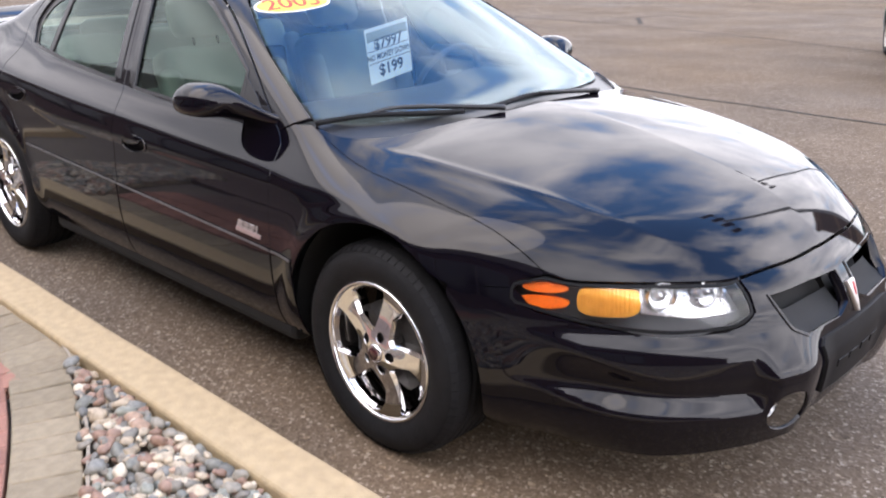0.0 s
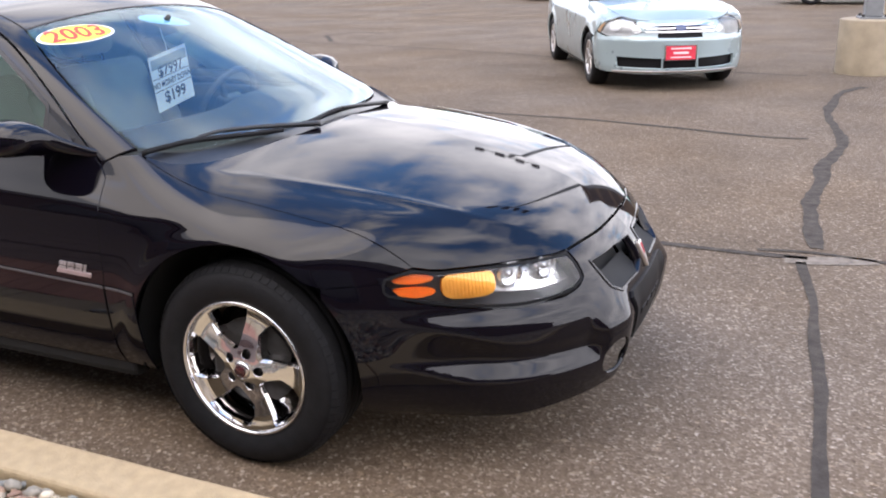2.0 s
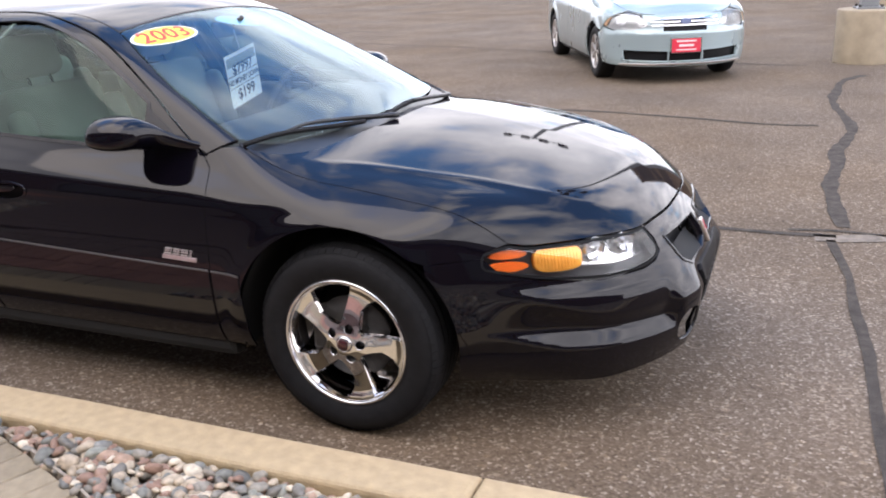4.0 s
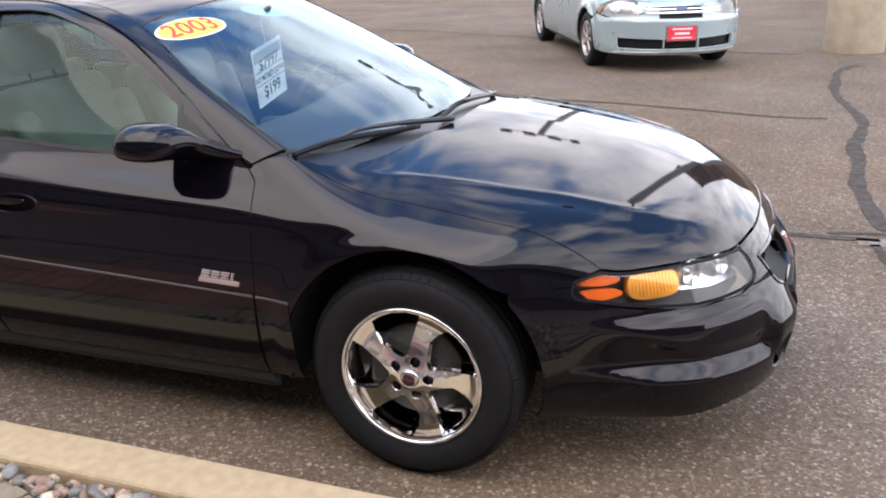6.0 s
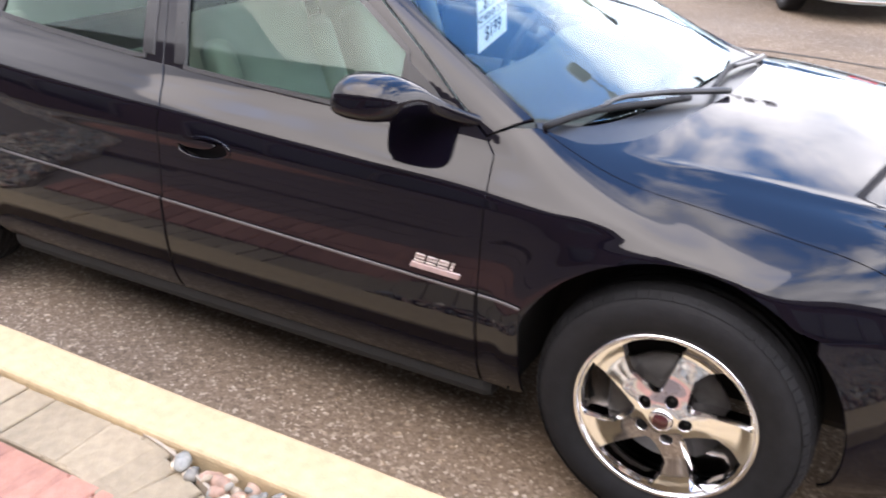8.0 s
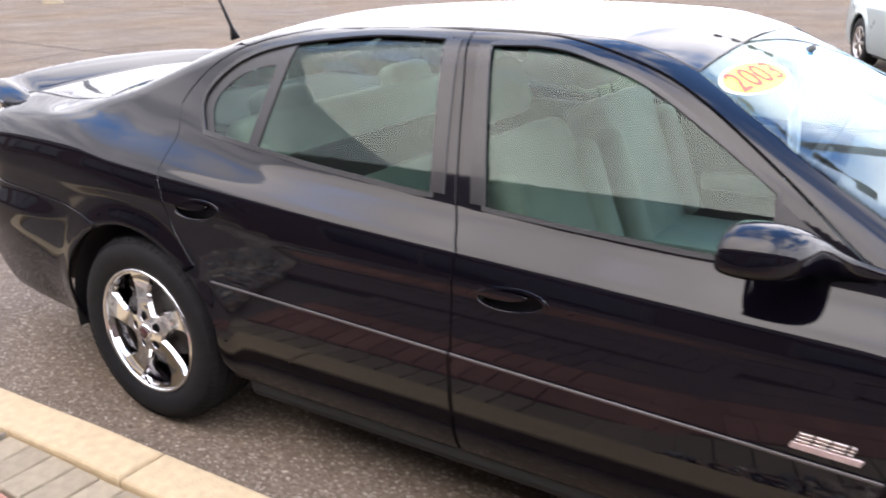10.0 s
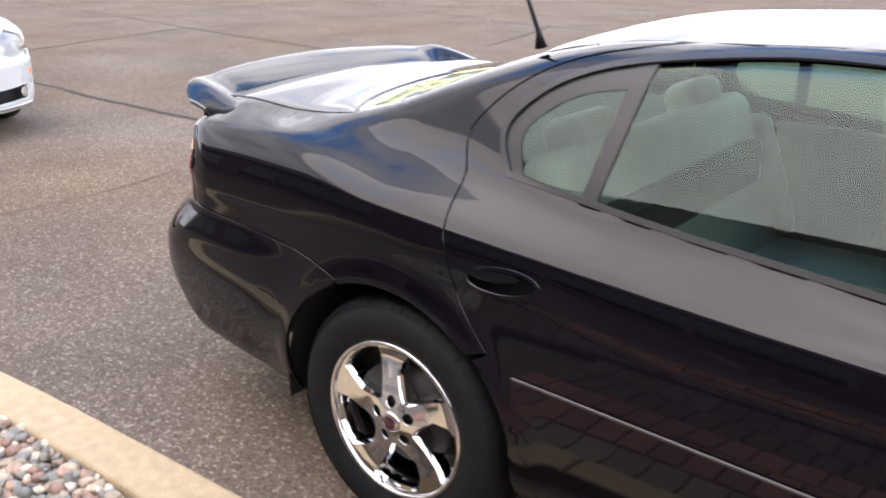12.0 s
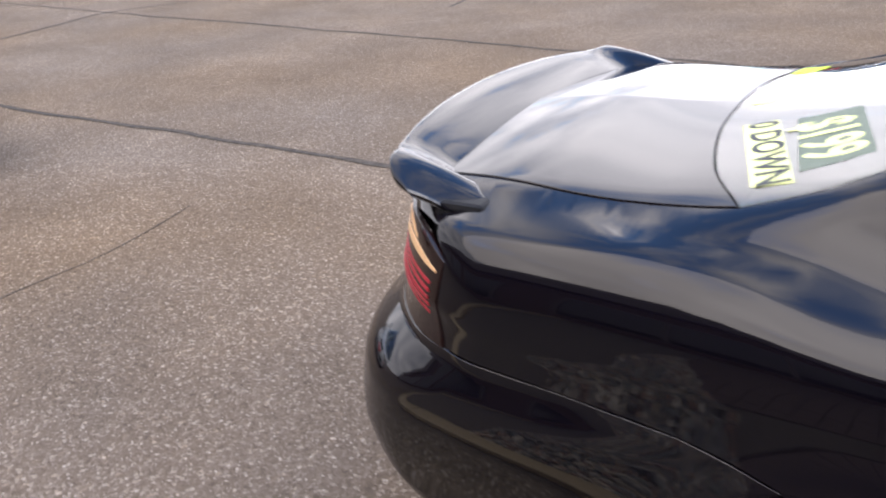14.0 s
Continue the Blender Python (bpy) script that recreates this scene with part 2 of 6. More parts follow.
def box_bm(x0, x1, y0, y1, z0, z1, bev=0.0, seg=2):
    bm = bmesh.new()
    bmesh.ops.create_cube(bm, size=1)
    bmesh.ops.scale(bm, vec=(x1 - x0, y1 - y0, z1 - z0), verts=bm.verts)
    bmesh.ops.translate(bm, vec=((x0 + x1) / 2, (y0 + y1) / 2, (z0 + z1) / 2), verts=bm.verts)
    if bev:
        bmesh.ops.bevel(bm, geom=bm.edges[:], offset=bev, segments=seg, affect="EDGES", profile=0.5)
    return bm


def revolve(profile, seg=64, axis="y"):
    """Closed-ring surface from (radius, offset) pairs round the y axis."""
    verts, faces = [], []
    n = len(profile)
    for i in range(seg):
        a = 2 * math.pi * i / seg
        for r, o in profile:
            verts.append((r * math.cos(a), o, r * math.sin(a)))
    for i in range(seg):
        for j in range(n - 1):
            a, b = i * n + j, ((i + 1) % seg) * n + j
            faces.append((a, b, b + 1, a + 1))
    return verts, faces


def tube(points, radius, seg=8, closed=False):
    """Round bar along points, as verts and faces; radius may be a list."""
    pts = [Vector(p) for p in points]
    rad = radius if isinstance(radius, (list, tuple)) else [radius] * len(pts)
    verts, faces = [], []
    for i, p in enumerate(pts):
        d = (pts[min(i + 1, len(pts) - 1)] - pts[max(i - 1, 0)]).normalized()
        up = Vector((0, 0, 1)) if abs(d.z) < 0.9 else Vector((1, 0, 0))
        a = d.cross(up).normalized()
        b = d.cross(a).normalized()
        for k in range(seg):
            w = 2 * math.pi * k / seg
            verts.append(p + (a * math.cos(w) + b * math.sin(w)) * rad[i])
    for i in range(len(pts) - 1):
        for k in range(seg):
            faces.append((i * seg + k, i * seg + (k + 1) % seg, (i + 1) * seg + (k + 1) % seg, (i + 1) * seg + k))
    faces.append(tuple(range(seg))[::-1])
    faces.append(tuple((len(pts) - 1) * seg + k for k in range(seg)))
    return verts, faces


# ---- car body surface ----
def curve(*pts):
    """Smooth curve through (x, value) pairs, with no overshoot."""
    xs, ys = np.array([p[0] for p in pts], float), np.array([p[1] for p in pts], float)
    h = np.diff(xs)
    d = np.diff(ys) / h
    m = np.zeros(len(xs))
    m[0], m[-1] = d[0], d[-1]
    for i in range(1, len(xs) - 1):
        if d[i - 1] * d[i] > 0:
            w1, w2 = 2 * h[i] + h[i - 1], h[i] + 2 * h[i - 1]
            m[i] = (w1 + w2) / (w1 / d[i - 1] + w2 / d[i])

    def f(x):
        x = np.clip(np.asarray(x, float), xs[0], xs[-1])
        i = np.clip(np.searchsorted(xs, x) - 1, 0, len(xs) - 2)
        t = (x - xs[i]) / h[i]
        return ((1 + 2 * t) * (1 - t) ** 2 * ys[i] + t * (1 - t) ** 2 * h[i] * m[i]
                + t * t * (3 - 2 * t) * ys[i + 1] + t * t * (t - 1) * h[i] * m[i + 1])
    return f


def smax(a, b, k):
    h = np.maximum(k - np.abs(a - b), 0) / k
    return np.maximum(a, b) + h * h * k / 4


def smin(a, b, k):
    return -smax(-a, -b, k)


def step(a, b, x):
    t = np.clip((x - a) / (b - a), 0, 1)
    return t * t * (3 - 2 * t)


plan_w = curve((-4.3, 0.70), (-3.9, 0.84), (-3.5, 0.895), (-2.85, 0.918), (-2.2, 0.915), (-1.5, 0.915), (-0.6, 0.915), (0.0, 0.918), (0.4, 0.90), (0.8, 0.86), (1.3, 0.78))
shoulder = curve((-4.2, 0.97), (-3.5, 0.975), (-2.67, 0.935), (-2.0, 0.885), (-1.5, 0.865), (-1.0, 0.825), (-0.48, 0.80), (0.25, 0.725), (0.6, 0.69), (1.1, 0.64))
low_in = curve((0.12, 0.20), (0.20, 0.115), (0.27, 0.052), (0.35, 0.019), (0.50, 0.002), (0.62, 0.0), (0.80, 0.006), (1.2, 0.02))
deck_c = curve((-4.15, 0.98), (-4.05, 1.055), (-3.9, 1.105), (-3.6, 1.135), (-3.2, 1.135), (-2.6, 1.09), (-1.5, 1.02), (-0.6, 0.985), (-0.1, 0.965), (0.3, 0.915), (0.6, 0.845), (0.8, 0.775), (0.92, 0.71), (1.0, 0.65), (1.1, 0.55))
nose_x = curve((0.1, 0.90), (0.22, 0.985), (0.32, 1.02), (0.45, 1.035), (0.55, 1.03), (0.62, 1.005), (0.70, 0.955), (0.80, 0.88), (1.0, 0.7))
tail_x = curve((0.1, 3.86), (0.25, 4.00), (0.38, 4.12), (0.52, 4.160), (0.64, 4.145), (0.69, 4.125), (0.74, 4.085), (0.785, 4.036), (0.87, 4.022), (0.95, 4.01), (1.05, 3.985), (1.2, 3.94))


def soft(v, r):
    """Zero below nought, then rising one to one, with a bend of about r."""
    u = v / r
    return r * np.where(u > 30, u, np.log1p(np.exp(np.minimum(u, 30))))


def side_w(x, z):
    """Half width of the lower body."""
    w = plan_w(x) - low_in(z)
    zs = shoulder(x)
    r = 0.022
    u = (z - zs) / r
    roll = r * np.where(u > 30, u, np.log1p(np.exp(np.minimum(u, 30))))
    w = w - 0.72 * roll
    w = w + (0.020 * (1 - step(0.70, 0.79, z)) - 0.28 * (soft(0.625 - z, 0.02) - soft(0.37 - z, 0.03))) * step(-3.12, -3.5, x)      # the rear bumper stands proud and tucks in below
    w = w - 0.34 * soft(0.345 - z, 0.03) * step(0.36, 0.55, x)
    for cx in (0.0, -2.86):      # flares round the wheels
        d = np.hypot(x - cx, z - 0.335)
        w = w + 0.012 * np.exp(-((d - 0.41) / 0.05) ** 2) * step(0.2, 0.4, z)
    return w


hood_ridge = curve((-0.6, 0.74), (-0.127, 0.682), (0.218, 0.637), (0.38, 0.603), (0.604, 0.545), (0.734, 0.477), (0.85, 0.385))


def lower(x, y, z):
    ay = np.abs(y)
    side = ay - side_w(x, z)
    wl = 0.004 + 0.044 * step(0.47, 0.72, x)
    zl = z - (0.404 - 0.035 * (x - 0.5) - wl)
    lean = np.sqrt(1 + (2.466 * ay ** 1.74) ** 2)
    ledge = 0.76 * lean * (soft(zl, 0.003) - soft(zl - wl, 0.003)) * (1 - step(0.01, 0.13, zl - wl)) * step(0.45, 0.52, x) * step(0.42, 0.47, ay)
    zb = 0.535 - 0.100 * step(0.52, 0.86, x)
    bulge = 0.60 * lean * (soft(0.553 - z, 0.003) - soft(zb - z, 0.005)) * step(0.46, 0.60, x) * (0.35 + 0.65 * step(0.15, 0.35, ay))
    front = x - (nose_x(z) + bulge - ledge - 0.90 * ay ** 2.74)
    side = side + ledge * 0.75
    rear = -x - (tail_x(z) - (0.60 - 0.09 * (1 - step(0.64, 0.775, z))) * ay ** 4)
    dr = ay - hood_ridge(x)
    ridge = (0.0040 * (1 - step(0.0, 0.055, dr)) + 0.0017 * np.exp(-((dr - 0.006) / 0.016) ** 2)) * step(-0.3, 0.0, x) * (1 - step(0.70, 0.85, x))
    fall = 0.32 * soft(ay - 0.640, 0.012) * (1 - step(0.68, 0.84, ay)) * step(-3.02, -3.35, x)     # the rear wings fall away outside the boot lid
    top = z - (deck_c(x) - (0.13 - 0.07 * step(-2.9, -3.35, x)) * ay ** 2 - 0.02 * ay + ridge - fall)
    f = smax(side, front, 0.08)
    f = smax(f, rear, 0.06)
    f = smax(f, top, 0.06 + 0.08 * step(-0.6, -0.1, x))
    return smax(f, 0.19 - z, 0.03)


roof_c = curve((-3.2, 1.27), (-2.7, 1.365), (-2.3, 1.412), (-1.75, 1.432), (-1.3, 1.418), (-1.0, 1.385), (-0.6, 1.30))


def upper(x, y, z):
    ay = np.abs(y)
    s = z - 0.97
    side = ay - (0.815 - 0.47 * s - 0.16 * s * s - 0.05 * step(-2.2, -3.2, x) - 0.018 * step(-1.3, -0.5, x))
    roof = z - (roof_c(x) - 0.14 * ay ** 2)
    screen = (x + 0.10 + (z - 0.93) * 2.12 + 0.42 * ay ** 2) * 0.42
    back = (-x - 2.62 - (1.37 - z) * 2.6 + 0.3 * ay ** 2) * 0.36
    f = smax(side, roof, 0.07)
    f = smax(f, screen, 0.06)
    f = smax(f, back, 0.05)
    return smax(f, 0.80 + 0.14 * step(-2.0, -3.0, x) - z, 0.02)


def black_body(p):
    x, y, z = p[..., 0], p[..., 1], p[..., 2]
    k = 0.05 + 0.06 * step(-2.35, -2.80, x)
    return smin(lower(x, y, z), upper(x, y, z), k)


FIELD = [black_body]        # the body that panels are laid on


def body(p):
    return FIELD[0](p)


def body_normal(p):
    e, g = 0.002, np.zeros_like(p)
    for i in range(3):
        d = np.zeros(3)
        d[i] = e
        g[..., i] = body(p + d) - body(p - d)
    return g / np.maximum(np.linalg.norm(g, axis=-1, keepdims=True), 1e-9)


def cast(o, d, reach=2.5):
    """Where rays from inside leave the body."""
    lo, hi = np.zeros(len(o)), np.full(len(o), reach)
    for _ in range(42):
        mid = (lo + hi) / 2
        inside = body(o + d * mid[:, None]) < 0
        lo, hi = np.where(inside, mid, lo), np.where(inside, hi, mid)
    return o + d * lo[:, None]


FC, RC = 0.15, -3.05        # centres of the fans of rays at the two ends


def chart_side(q):
    o = np.stack([q[:, 0], np.zeros(len(q)), q[:, 1]], 1)
    return cast(o, np.tile((0.0, -1.0, 0.0), (len(q), 1)))


def chart_top(q):
    o = np.stack([q[:, 0], q[:, 1], np.full(len(q), 0.45)], 1)
    return cast(o, np.tile((0.0, 0.0, 1.0), (len(q), 1)))


def chart_front(q):
    o = np.stack([np.full(len(q), FC), np.zeros(len(q)), q[:, 1]], 1)
    return cast(o, np.stack([np.cos(q[:, 0]), -np.sin(q[:, 0]), np.zeros(len(q))], 1))


def chart_rear(q):
    o = np.stack([np.full(len(q), RC), np.zeros(len(q)), q[:, 1]], 1)
    return cast(o, np.stack([-np.cos(q[:, 0]), -np.sin(q[:, 0]), np.zeros(len(q))], 1))


CHARTS = {"side": chart_side, "top": chart_top, "front": chart_front, "rear": chart_rear}


def fr(x, y, z):
    return (math.atan2(y, x - FC), z)


def re_(x, y, z):
    return (math.atan2(y, RC - x), z)


# ---- end of car body surface ----


from mathutils.geometry import delaunay_2d_cdt


def chart_green(q):
    o = np.stack([q[:, 0], np.zeros(len(q)), np.full(len(q), 0.9)], 1)
    return cast(o, np.stack([np.zeros(len(q)), -np.cos(q[:, 1]), np.sin(q[:, 1])], 1))


CHARTS["green"] = chart_green
SCALE = {"side": (1, 1), "top": (1, 1), "front": (0.85, 1), "rear": (0.9, 1), "green": (1, 0.6)}


def gr(x, y, z):
    return (x, math.atan2(z - 0.9, y))


def dense(pts, gap, closed=True, smooth=False):
    """Points along a line of corners, no farther apart than gap; smooth rounds it through the corners."""
    p = [np.array(q, float) for q in pts]
    n = len(p)
    out = []
    for i in range(n if closed else n - 1):
        a, b = p[i], p[(i + 1) % n]
        k = max(1, int(math.ceil(np.linalg.norm(b - a) / gap)))
        if smooth:
            z0 = p[i - 1] if (closed or i > 0) else a
            z1 = p[(i + 2) % n] if (closed or i + 2 < n) else b
            for j in range(k):
                t = j / k
                out.append(0.5 * (2 * a + (b - z0) * t + (2 * z0 - 5 * a + 4 * b - z1) * t * t + (3 * a - z0 - 3 * b + z1) * t ** 3))
        else:
            out += [a + (b - a) * j / k for j in range(k)]
    if not closed:
        out.append(p[-1])
    return [tuple(q) for q in out]


def inside(poly, q):
    x, y = q[:, 0], q[:, 1]
    r = np.zeros(len(q), bool)
    n = len(poly)
    for i in range(n):
        x0, y0 = poly[i]
        x1, y1 = poly[(i + 1) % n]
        c = (y0 > y) != (y1 > y)
        if y1 != y0:
            r ^= c & (x < (x1 - x0) * (y - y0) / (y1 - y0) + x0)
    return r


def area(poly):
    p = np.array(poly)
    q = np.roll(p, -1, 0)
    return 0.5 * np.sum(p[:, 0] * q[:, 1] - q[:, 0] * p[:, 1])


def grow(poly, d):
    """Moves a closed outline outwards by d."""
    p = np.array(poly)
    if area(poly) < 0:
        p = p[::-1]
    t = np.roll(p, -1, 0) - np.roll(p, 1, 0)
    t /= np.maximum(np.linalg.norm(t, axis=1, keepdims=True), 1e-9)
    return p + d * np.stack([t[:, 1], -t[:, 0]], 1)


def fill(outline, holes, gap):
    """Triangles between an outline and its holes in the plane, with an even grid inside."""
    loops = [np.array(outline)] + [np.array(h) for h in holes]
    o = loops[0]
    lo, hi = o.min(0), o.max(0)
    nx, ny = int((hi[0] - lo[0]) / gap) + 2, int((hi[1] - lo[1]) / (gap * 0.87)) + 2
    gx, gy = np.meshgrid(np.arange(nx), np.arange(ny))
    g = np.stack([lo[0] + (gx + 0.5 * (gy % 2)) * gap, lo[1] + gy * gap * 0.87], -1).reshape(-1, 2)
    keep = inside(loops[0], g)
    for h in loops[1:]:
        keep &= ~inside(h, g)
    g = g[keep]
    edge = np.concatenate(loops)
    if len(g):
        far = np.ones(len(g), bool)
        for e in edge:
            far &= np.sum((g - e) ** 2, 1) > (0.55 * gap) ** 2
        g = g[far]
    verts = [Vector((float(a), float(b))) for a, b in np.concatenate([edge, g])]
    edges, k = [], 0
    for l in loops:
        n = len(l)
        edges += [(k + i, k + (i + 1) % n) for i in range(n)]
        k += n
    v, _, f, _, _, _ = delaunay_2d_cdt(verts, edges, [], 0, 1e-6)
    v = np.array([tuple(a) for a in v])
    f = np.array([tuple(a) for a in f])
    c = v[f].mean(1)
    ok = inside(loops[0], c)
    for h in loops[1:]:
        ok &= ~inside(h, c)
    return v, f[ok]


def lift_panel(name, place, normal, outline, holes, material, parent, gap=0.03, shrink=0.002, depth=0.014, lift=0.0, label="", mirror=False, scale=(1, 1)):
    """A thin panel: a plane outline placed on a surface, with its edges turned in."""
    sc = np.array(scale, float)
    o = grow(np.array(dense(np.array(outline) * sc, gap * 0.8)), -shrink)
    hs = [grow(np.array(dense(np.array(h) * sc, gap * 0.8)), shrink) for h in holes]
    v, f = fill(o, hs, gap)
    p = place(v / sc)
    n = normal(p)
    p = p + n * lift
    # face the way of the normals
    a, b, c = p[f[0][0]], p[f[0][1]], p[f[0][2]]
    flip = sum(np.dot(np.cross(p[t[1]] - p[t[0]], p[t[2]] - p[t[0]]), n[t[0]]) for t in f[:: max(1, len(f) // 50)]) < 0
    if flip:
        f = f[:, ::-1]
    count = {}
    for t in f:
        for i in range(3):
            e = (t[i], t[(i + 1) % 3])
            count[e] = 1
    border = [e for e in count if (e[1], e[0]) not in count]
    V, Nn, F = [*p], [*n], [tuple(t) for t in f]
    if depth:
        for i, j in border:
            out = np.cross(p[j] - p[i], n[i] + n[j])
            out /= max(np.linalg.norm(out), 1e-9)
            k = len(V)
            for q, nn in ((p[i], n[i]), (p[j], n[j])):
                V.append(q); Nn.append((nn + out) / np.linalg.norm(nn + out))
            for q, nn in ((p[j], n[j]), (p[i], n[i])):
                V.append(q - nn * depth + out * 0.001); Nn.append(out)
            F.append((k + 1, k, k + 3, k + 2))
    V, Nn = np.array(V), np.array(Nn)
    made = [mesh_ob(name, V, F, material, parent, True, Nn, label)]
    if mirror:
        m = np.array((1, -1, 1))
        made.append(mesh_ob(name, V * m, [tuple(t)[::-1] for t in F], material, parent, True, Nn * m, label))
    return made


def panel(name, chart, outline, material, parent, holes=(), **k):
    return lift_panel(name, CHARTS[chart], body_normal, outline, holes, material, parent, scale=SCALE[chart], **k)


def arc(cx, cz, r, a0, a1, n=24):
    return [(cx + r * math.cos(radians(a0 + (a1 - a0) * i / n)), cz + r * math.sin(radians(a0 + (a1 - a0) * i / n))) for i in range(n + 1)]


def top_z(xy):
    """Side outline (x, z) of a line given in plan (x, y)."""
    p = chart_top(np.array([(x, -y) for x, y in xy], float))
    return [(a[0], a[2]) for a in p]


def mirrored_loop(half):
    """A closed plan outline from its right half, which runs from centre line to centre line."""
    return [(x, -y) for x, y in half] + [(x, y) for x, y in half[::-1] if y > 1e-6]


# seams shared by neighbouring panels
HOOD_SIDE = dense([(-0.412, 0.772), (-0.25, 0.785), (-0.1, 0.790), (0.2, 0.795), (0.40, 0.785), (0.525, 0.765)], 0.05, False, True)
HOOD_FRONT = dense([(0.525, 0.765), (0.60, 0.720), (0.71, 0.628), (0.80, 0.528), (0.862, 0.430), (0.895, 0.32), (0.92, 0.18), (0.928, 0.0)], 0.03, False, True)
COWL = dense([(-0.072, 0.0), (-0.085, 0.195), (-0.130, 0.385), (-0.185, 0.575), (-0.248, 0.675), (-0.322, 0.745), (-0.412, 0.772)], 0.05, False, True)
SCREEN_BASE = dense([(-0.150, 0.0), (-0.180, 0.25), (-0.235, 0.45), (-0.318, 0.64), (-0.428, 0.755)], 0.05, False, True)
SCREEN_SIDE = dense([(-0.428, 0.755), (-0.76, 0.675), (-1.05, 0.555)], 0.05, False, True)
SCREEN_TOP = dense([(-1.05, 0.555), (-1.035, 0.3), (-1.025, 0.0)], 0.05, False, True)
BACK_TOP = dense([(-2.66, 0.50), (-2.655, 0.25), (-2.65, 0.0)], 0.05, False, True)
BACK_SIDE = dense([(-2.66, 0.50), (-2.90, 0.585), (-3.18, 0.668)], 0.05, False, True)
BACK_BASE = dense([(-3.18, 0.668), (-3.265, 0.50), (-3.32, 0.25), (-3.33, 0.0)], 0.05, False, True)
DECK_SIDE = dense([(-3.18, 0.668), (-3.5, 0.640), (-3.82, 0.590)], 0.05, False, True)
ROOF_SIDE = dense([(-1.05, 0.555), (-1.3, 0.525), (-1.8, 0.52), (-2.3, 0.515), (-2.66, 0.50)], 0.05, False, True)

GAP_F = [(-0.53, 0.925), (-0.497, 0.89), (-0.484, 0.80), (-0.491, 0.54), (-0.492, 0.262)]
GAP_B = [(-1.556, 0.255), (-1.556, 0.40), (-1.552, 0.606), (-1.542, 0.868), (-1.589, 0.968), (-1.655, 1.27), (-1.690, 1.391)]
DOOR_A = dense([(-0.53, 0.925), (-0.655, 1.015), (-0.79, 1.116), (-1.02, 1.264), (-1.20, 1.338), (-1.42, 1.382), (-1.690, 1.391)], 0.04, False, True)
DOOR_C = dense([(-1.690, 1.391), (-1.975, 1.394), (-2.253, 1.378), (-2.497, 1.328), (-2.636, 1.258), (-2.728, 1.165), (-2.742, 1.11), (-2.709, 1.05)], 0.04, False, True)
GAP_R = dense([(-2.709, 1.05), (-2.684, 0.955), (-2.652, 0.855), (-2.605, 0.757), (-2.525, 0.66)], 0.04, False, True)
ARCH_R = 0.405
WIN_F = [(-1.50, 0.972), (-1.600, 1.356), *dense([(-1.47, 1.358), (-1.349, 1.344), (-1.155, 1.286), (-0.98, 1.194), (-0.80, 1.083)], 0.04, False, True), (-0.785, 1.03), (-0.76, 0.945), (-0.965, 0.947)]
WIN_R = [(-1.675, 0.985), *dense([(-1.752, 1.366), (-2.021, 1.366), (-2.330, 1.330), (-2.498, 1.280), (-2.600, 1.208), (-2.632, 1.140), (-2.585, 1.064)], 0.03, False, True), (-2.379, 1.045), (-2.115, 1.018)]
LAMP_TOP = [fr(p[0], -p[1], p[2] - 0.004) for p in chart_top(np.array([(x, -y) for x, y in HOOD_FRONT if y > 0.42], float))]
LAMP_F = [fr(0.474, 0.826, 0.611), fr(0.460, 0.829, 0.624), fr(0.456, 0.824, 0.645), fr(0.461, 0.817, 0.665)] + LAMP_TOP + [fr(*p) for p in dense([(0.885, 0.418, 0.665), (0.912, 0.412, 0.63), (0.937, 0.420, 0.588), (0.92, 0.45, 0.568), (0.894, 0.489, 0.557), (0.783, 0.615, 0.551), (0.637, 0.733, 0.572), (0.52, 0.80, 0.60)], 0.03, False, True)]

car = new("black_sedan")
tagged(car, "glossy black four-door sedan with chrome wheels parked beside the kerb", "car")


